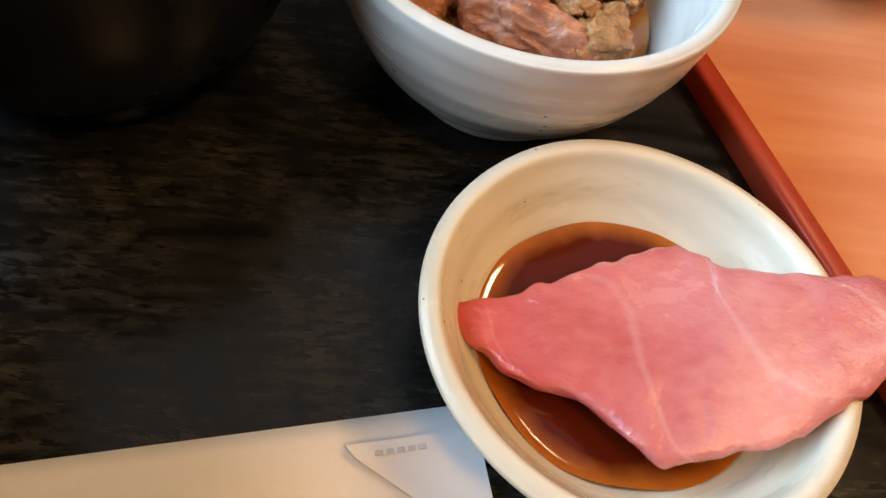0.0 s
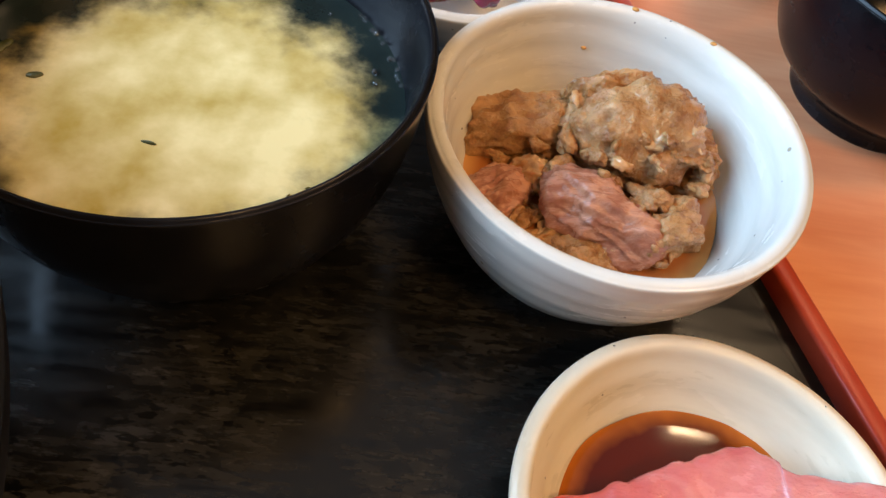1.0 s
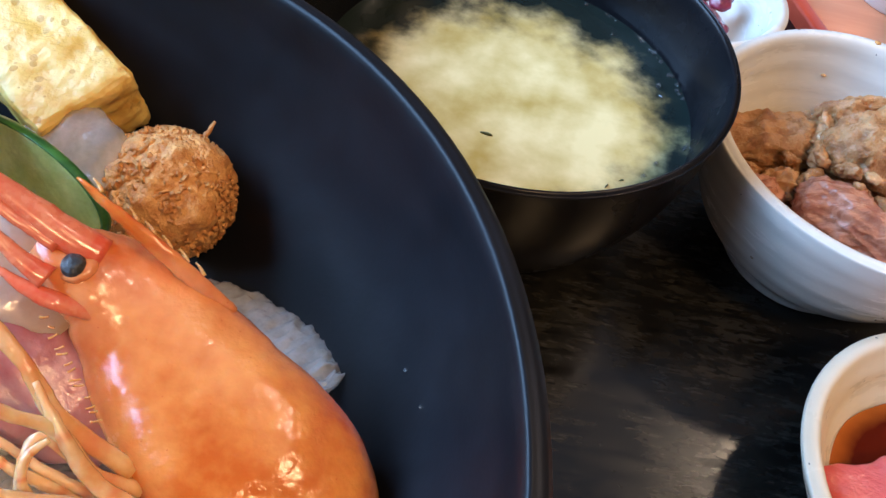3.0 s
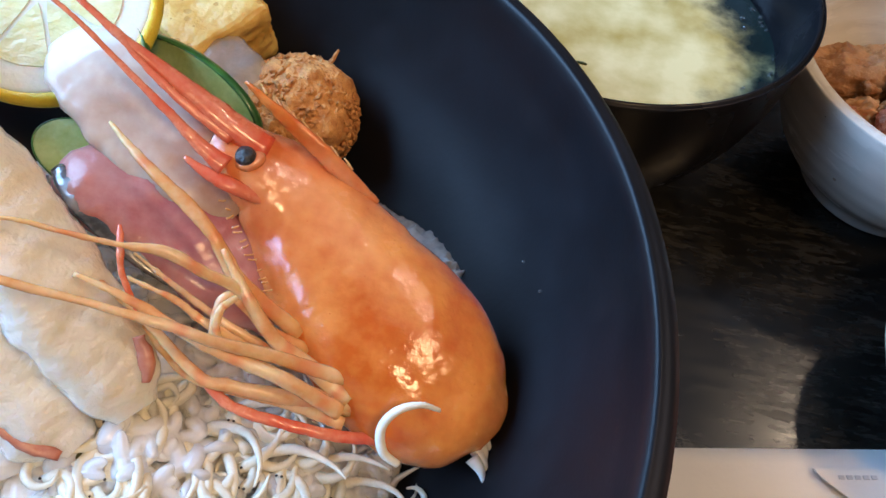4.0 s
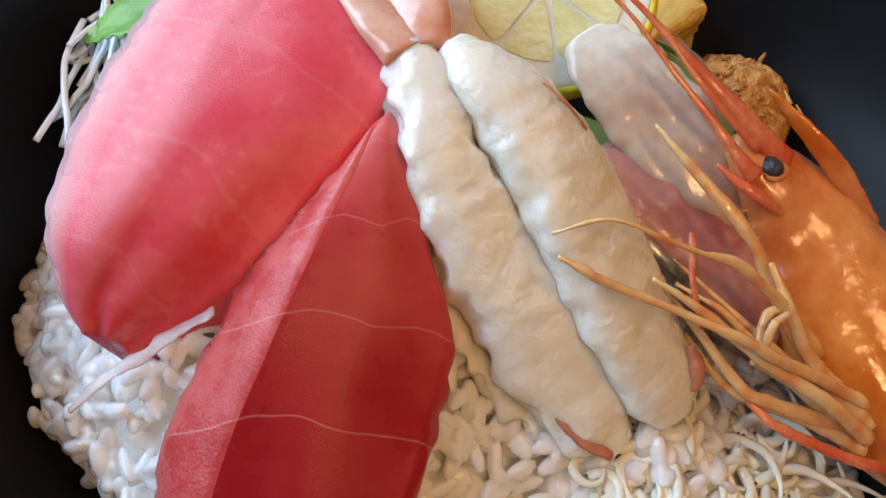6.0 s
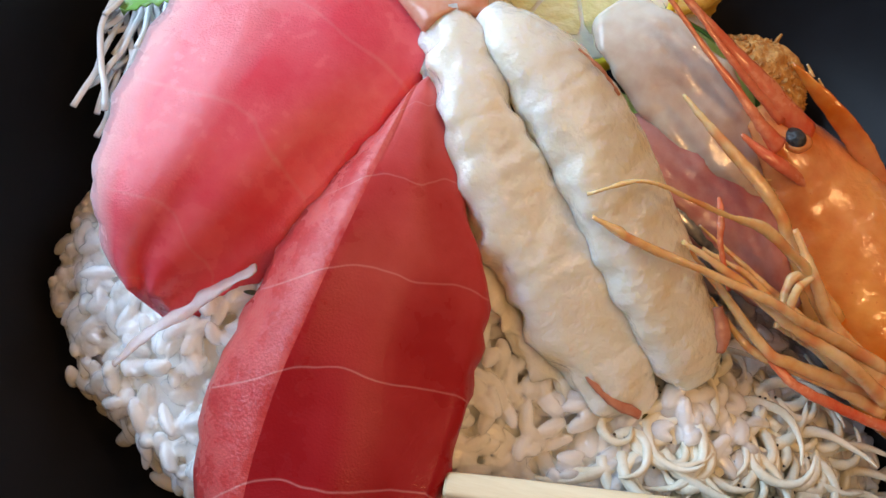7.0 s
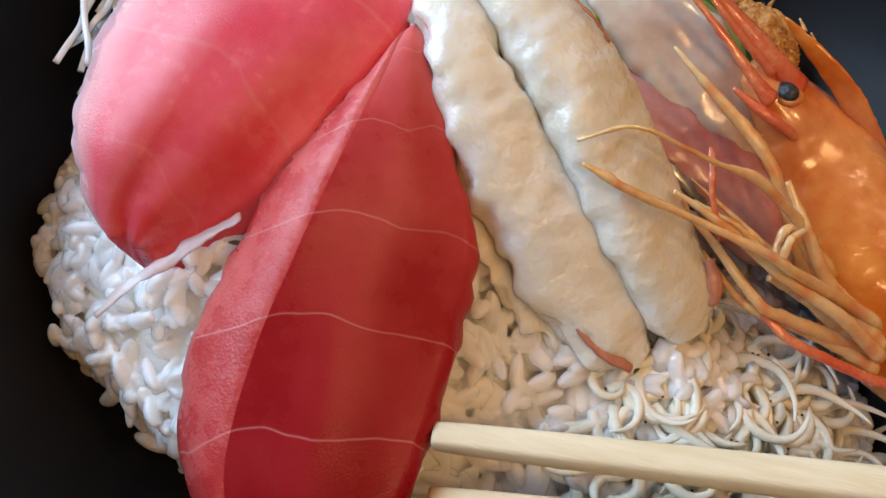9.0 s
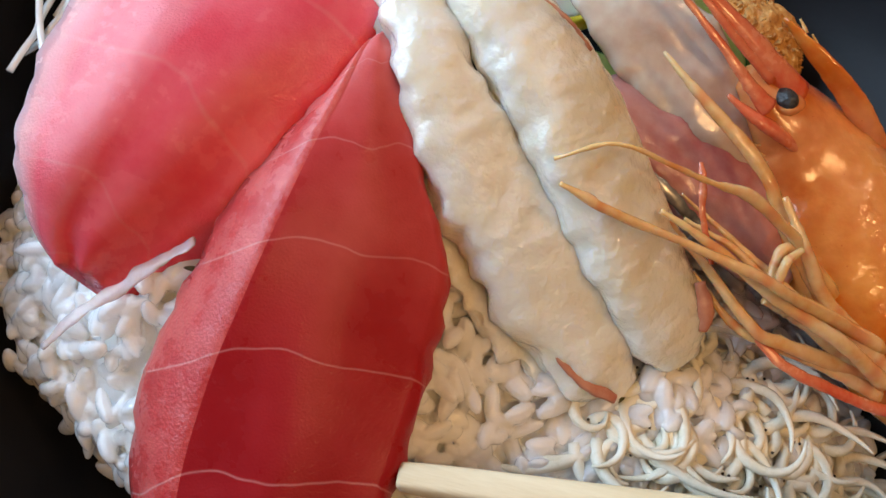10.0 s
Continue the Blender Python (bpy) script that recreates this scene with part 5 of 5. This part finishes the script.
for k in range(8):
    a0, a1 = 2 * math.pi * k / 8 + 0.335, 2 * math.pi * (k + 1) / 8 + 0.27
    mid = (a0 + a1) / 2
    corners = [(0.0022, mid), (0.0060, a0 + 0.04), (0.0138, a0)] + [(0.0157, a0 + 0.05 + (a1 - a0 - 0.10) * j / 8) for j in range(9)] + [(0.0138, a1), (0.0060, a1 - 0.04)]
    ring = [(r * math.cos(q), r * math.sin(q)) for r, q in corners]
    bm = bmesh.new()
    f = bm.faces.new([bm.verts.new((x, y, -0.0026)) for x, y in ring])
    r = bmesh.ops.extrude_face_region(bm, geom=[f])
    bmesh.ops.translate(bm, vec=(0, 0, 0.0052), verts=[g for g in r["geom"] if isinstance(g, bmesh.types.BMVert)])
    bmesh.ops.transform(bm, matrix=LM, verts=bm.verts)
    part("segment", bm, MAT_LEMON, lemon, "pale juicy segment", smooth=False)


def cucumber(at, turns, half_long, half_wide):
    e = thing("cucumber_slice", at, "thin oblique cucumber slice with dark green skin", "cucumber slice", "cucumber slices")
    m = pose(*at, *turns) @ Matrix.Diagonal((half_long, half_wide, 1, 1))
    part("cucumber_flesh", turned(lathe(((0.001, -0.0011), (0.93, -0.0011), (0.955, -0.0010), (0.96, 0.0), (0.955, 0.0010), (0.93, 0.0011), (0.90, 0.0011), (0.001, 0.0011)), (0, 0, 0), 48), m), MAT_CUKE, e)
    part("skin", turned(lathe(((0.96, -0.0012), (0.99, -0.0010), (1.0, 0.0), (0.99, 0.0010), (0.96, 0.0012), (0.96, -0.0012)), (0, 0, 0), 48), m), MAT_CUKESKIN, e, "dark green skin")


cucumber((-0.1590, 0.0825, 0.0660), (68, 6, -22), 0.0200, 0.0095)
cucumber((-0.1690, 0.0565, 0.0690), (20, 8, -12), 0.0120, 0.0070)
cucumber((-0.1740, 0.0810, 0.0775), (35, 10, -30), 0.0110, 0.0075)

tagged(part("white_fish_slice", loft(((-0.1765, 0.0735, 0.0830, 0.0050, 0.0020, 10), (-0.1720, 0.0700, 0.0830, 0.0086, 0.0022, 10), (-0.1640, 0.0650, 0.0805, 0.0100, 0.0026, 14), (-0.1560, 0.0600, 0.0765, 0.0102, 0.0026, 14),
                                      (-0.1470, 0.0550, 0.0710, 0.0085, 0.0034, 8), (-0.1390, 0.0510, 0.0650, 0.0060, 0.0025, 8)), 44, 24, 2.6, 0.0007, 170, 3.0, 0.0012, 260), MAT_WFISH),
       "translucent white fish slice with pinkish patches", "fish slice")
pf = thing("pink_fish_slice", (-0.148, 0.047, 0.060), "purple-pink fish slice with silver skin", "fish slice")
part("flesh", loft(((-0.1700, 0.0500, 0.0720, 0.0050, 0.0025), (-0.1630, 0.0495, 0.0720, 0.0088, 0.0036), (-0.1540, 0.0470, 0.0695, 0.0100, 0.0040), (-0.1440, 0.0440, 0.0650, 0.0100, 0.0040), (-0.1340, 0.0405, 0.0590, 0.0090, 0.0036),
                    (-0.1260, 0.0375, 0.0545, 0.0050, 0.0020)), 44, 24, 2.8, 0.0006, 180, 6.0, 0.0010, 300), MAT_PFISH, pf)
part("skin", loft(((-0.1700, 0.0485, 0.0745, 0.0014, 0.0006), (-0.1650, 0.0445, 0.0745, 0.0026, 0.0008), (-0.1590, 0.0405, 0.0725, 0.0026, 0.0008), (-0.1500, 0.0365, 0.0685, 0.0022, 0.0008), (-0.1420, 0.0340, 0.0640, 0.0010, 0.0005)), 30, 14, 2.0, 0.0004, 400, 1.0), MAT_SILVER, pf, "dark silver skin")
tagged(part("squid_slice", lump((-0.1590, 0.0985, 0.0555), (0.0150, 0.0110, 0.0045), 4, 0.15, 110, 2.0, (25, 10, -38)), MAT_JELLY), "translucent white squid slice beside the omelette", "squid slice")
tagged(part("fish_slice", loft(((-0.1400, 0.0830, 0.0330, 0.0040, 0.0015), (-0.1260, 0.0795, 0.0345, 0.0075, 0.0022), (-0.1130, 0.0745, 0.0372, 0.0090, 0.0022, -12), (-0.1030, 0.0695, 0.0388, 0.0088, 0.0018, -14), (-0.0965, 0.0660, 0.0398, 0.0070, 0.0012, -14), (-0.0930, 0.0642, 0.0402, 0.0030, 0.0006, -14)),
                               120, 40, 2.4, 0.0012, 480, 9.0, 0.0022, 270), MAT_JELLY), "crinkled translucent grey-white fish slice", "fish slice")
tagged(part("pink_fillet", loft(((-0.2220, 0.0980, 0.0700, 0.0060, 0.0012), (-0.2170, 0.0860, 0.0780, 0.0085, 0.0020, 10), (-0.2110, 0.0740, 0.0835, 0.0088, 0.0020, 10), (-0.2045, 0.0620, 0.0860, 0.0080, 0.0020, 8), (-0.2000, 0.0530, 0.0855, 0.0050, 0.0014)), 40, 22, 2.8, 0.0006, 180, 3.0, 0.0012, 260), MAT_WFISH),
       "pinkish fish slice tucked behind the shrimp", "fish slice")

# ---- daikon and perilla ----
rng = random.Random(21)
strands = []
for k in range(220):
    x, y, z = rng.uniform(-0.277, -0.246), rng.uniform(0.048, 0.085), rng.uniform(0.064, 0.080)
    reach = rng.uniform(0.0026, 0.0050)
    a, sink = rng.gauss(1.95, 0.24), rng.uniform(0.0002, 0.0016)
    pts = []
    for i in range(7):
        r = math.hypot(x - PLATE_AT[0], y - PLATE_AT[1])
        if r > 0.105:
            x, y = PLATE_AT[0] + (x - PLATE_AT[0]) * 0.105 / r, PLATE_AT[1] + (y - PLATE_AT[1]) * 0.105 / r
        z = max(z, bowl_floor(min(r, 0.104)) + 0.002)
        pts.append((x, y, z, 0.00070, 0.00050))
        a += rng.gauss(0, 0.22)
        x, y, z = x - math.cos(a) * reach, y - math.sin(a) * reach, z - sink + rng.uniform(-0.0006, 0.0006)
    strands.append(loft(pts, 22, 6, 3.0))
tagged(part("shredded_daikon", merged(strands), MAT_DAIKON), "tangle of thin white daikon radish shreds", "daikon", kind="stuff")


def perilla(at, turns, length, width, seed):
    """A serrated leaf with a folded midrib and a little thickness."""
    n = 28
    top = []
    for i in range(n + 1):
        f = i / n
        w = width * math.sin(math.pi * f ** 0.8) ** 0.75 * (1 + (0.16 if i % 2 else -0.10))
        for s in (-1, -0.5, 0, 0.5, 1):
            top.append((length * (f - 0.5), s * w, 0.0018 * abs(s) + 0.0012 * noise.noise(Vector((f * 6, s * 2, seed))) - 0.003 * (f - 0.5) ** 2 / 0.25))
    m = pose(*at, *turns)
    V = [m @ Vector(p) for p in top] + [m @ (Vector(p) - Vector((0, 0, 0.0003))) for p in top]
    k = len(top)
    F = []
    for i in range(n):
        for j in range(4):
            a = i * 5 + j
            F += [(a, a + 5, a + 6, a + 1), (k + a, k + a + 1, k + a + 6, k + a + 5)]
        F += [(i * 5, k + i * 5, k + i * 5 + 5, i * 5 + 5), (i * 5 + 4, i * 5 + 9, k + i * 5 + 9, k + i * 5 + 4)]
    tagged(part("perilla_leaf", (V, F), MAT_SHISO), "serrated bright green perilla leaf under the fish", "leaf", "perilla leaves")


perilla((-0.2560, 0.0520, 0.0840), (10, 10, 215), 0.034, 0.010, 1.0)
perilla((-0.2010, 0.0330, 0.0790), (20, 10, 250), 0.032, 0.009, 4.0)

# ---- stewed meat ----
for at, size, turn, mtl, seed, power in (
        ((0.0425, 0.1530, 0.0275), (0.0165, 0.0100, 0.0090), (-26, 10, -24), MAT_MEATPINK, 1.0, 6.0), ((0.0520, 0.1800, 0.0320), (0.0200, 0.0140, 0.0145), (0, 0, 20), MAT_MEAT, 2.0, 3.0),
        ((0.0215, 0.1835, 0.0250), (0.0165, 0.0125, 0.0095), (10, -8, 0), MAT_MEAT, 3.0, 3.0), ((0.0150, 0.1600, 0.0225), (0.0090, 0.0080, 0.0060), (0, 0, 30), MAT_MEATPINK, 4.0, 4.0),
        ((0.0725, 0.1785, 0.0270), (0.0062, 0.0085, 0.0090), (0, 10, -10), MAT_MEAT, 5.0, 5.0), ((0.0600, 0.1530, 0.0255), (0.0115, 0.0100, 0.0085), (-16, 16, 12), MAT_MEAT, 6.0, 5.0),
        ((0.0235, 0.1680, 0.0245), (0.0060, 0.0055, 0.0050), (0, 0, 0), MAT_FAT, 7.0, 3.0), ((0.0345, 0.1800, 0.0330), (0.0030, 0.0075, 0.0055), (14, 0, -20), MAT_FAT, 8.0, 4.0),
        ((0.0340, 0.1430, 0.0225), (0.0110, 0.0045, 0.0040), (0, 0, -25), MAT_MEAT, 9.0, 3.0), ((0.0460, 0.1920, 0.0350), (0.0140, 0.0065, 0.0085), (0, 0, 12), MAT_MEAT, 10.0, 4.0),
        ((0.0630, 0.1760, 0.0400), (0.0045, 0.0060, 0.0050), (30, 10, 30), MAT_FAT, 11.0, 4.0)):
    tagged(part("meat_chunk", chunk(at, [1.12 * q for q in size], seed, turn), mtl), "glossy brown stewed meat chunk in broth", "meat", "stewed meat")
rng = random.Random(31)
for k in range(96):
    a, r = rng.uniform(0, 6.283), 0.028 * rng.random() ** 0.5
    x, y = 0.0430 + 1.05 * r * math.cos(a), 0.1690 + r * math.sin(a)
    high = 0.0235 + 0.0205 * max(0.0, 1 - math.hypot((x - 0.050) / 0.030, (y - 0.177) / 0.028) ** 2)
    bm = chunk((x, y, high), (rng.uniform(0.0020, 0.0058), rng.uniform(0.0014, 0.0030), rng.uniform(0.0006, 0.0014)), k + 50, (rng.uniform(-40, 40), rng.uniform(-40, 40), rng.uniform(0, 180)), 6, 0.7, 4)
    tagged(part("meat_shred", bm, MAT_FAT if k % 5 == 0 else MAT_MEAT), "torn shred of soft stewed meat", "meat", "meat shreds")

# ---- amberjack slice and pickles ----
tagged(part("amberjack_slice", loft(((0.0255, 0.0778, 0.0170, 0.0022, 0.0010), (0.0320, 0.0755, 0.0165, 0.0060, 0.0024), (0.0400, 0.0732, 0.0170, 0.0102, 0.0030), (0.0530, 0.0728, 0.0190, 0.0155, 0.0032), (0.0660, 0.0712, 0.0210, 0.0243, 0.0032),
                                     (0.0740, 0.0700, 0.0228, 0.0228, 0.0032), (0.0820, 0.0695, 0.0245, 0.0198, 0.0032), (0.0980, 0.0725, 0.0268, 0.0145, 0.0030), (0.1060, 0.0750, 0.0285, 0.0120, 0.0028), (0.1150, 0.0772, 0.0290, 0.0095, 0.0024), (0.1230, 0.0785, 0.0285, 0.0040, 0.0014)),
                                    110, 48, 3.4, 0.0009, 100, 2.0, 0.0013, 210), MAT_PINKFISH), "raw pink amberjack slice lying across the saucer", "fish slice")
rng = random.Random(5)
for k in range(9):
    a = k * 2.4
    r = 0.006 + 0.0018 * k
    tagged(part("pickle", lump((PICKLE_AT[0] - 0.004 + r * math.cos(a), PICKLE_AT[1] - 0.002 + r * math.sin(a), 0.0175 + 0.0018 * (k % 3)), (rng.uniform(0.006, 0.010), rng.uniform(0.0035, 0.0055), rng.uniform(0.0030, 0.0045)), 4, 0.35, 170, k,
                                     (rng.uniform(-25, 25), rng.uniform(-25, 25), rng.uniform(0, 180)), 2.6), MAT_PICKLE), "dark crimson pickled vegetable piece", "pickle", "pickles in the dish")


# ---- chopsticks, laid across the rice and the bowl's edge ----
def chopstick(tip, way, length):
    d = (Vector(way) - Vector(tip)).normalized()
    pts = []
    for s, w in ((0.0, 0.0016), (0.0012, 0.0020), (0.02, 0.0023), (0.08, 0.0027), (length, 0.0030)):
        pts.append((*(Vector(tip) + d * s), w, w))
    tagged(part("chopstick", loft(pts, 24, 16, 4.5), MAT_CHOP), "pale wooden disposable chopstick with a blunt tip", "chopstick", "pair of chopsticks")


chopstick((-0.1800, -0.0225, 0.0640), (-0.0625, -0.0084, 0.0893), 0.205)
chopstick((-0.1780, -0.0300, 0.0570), (-0.0660, -0.0166, 0.0890), 0.205)
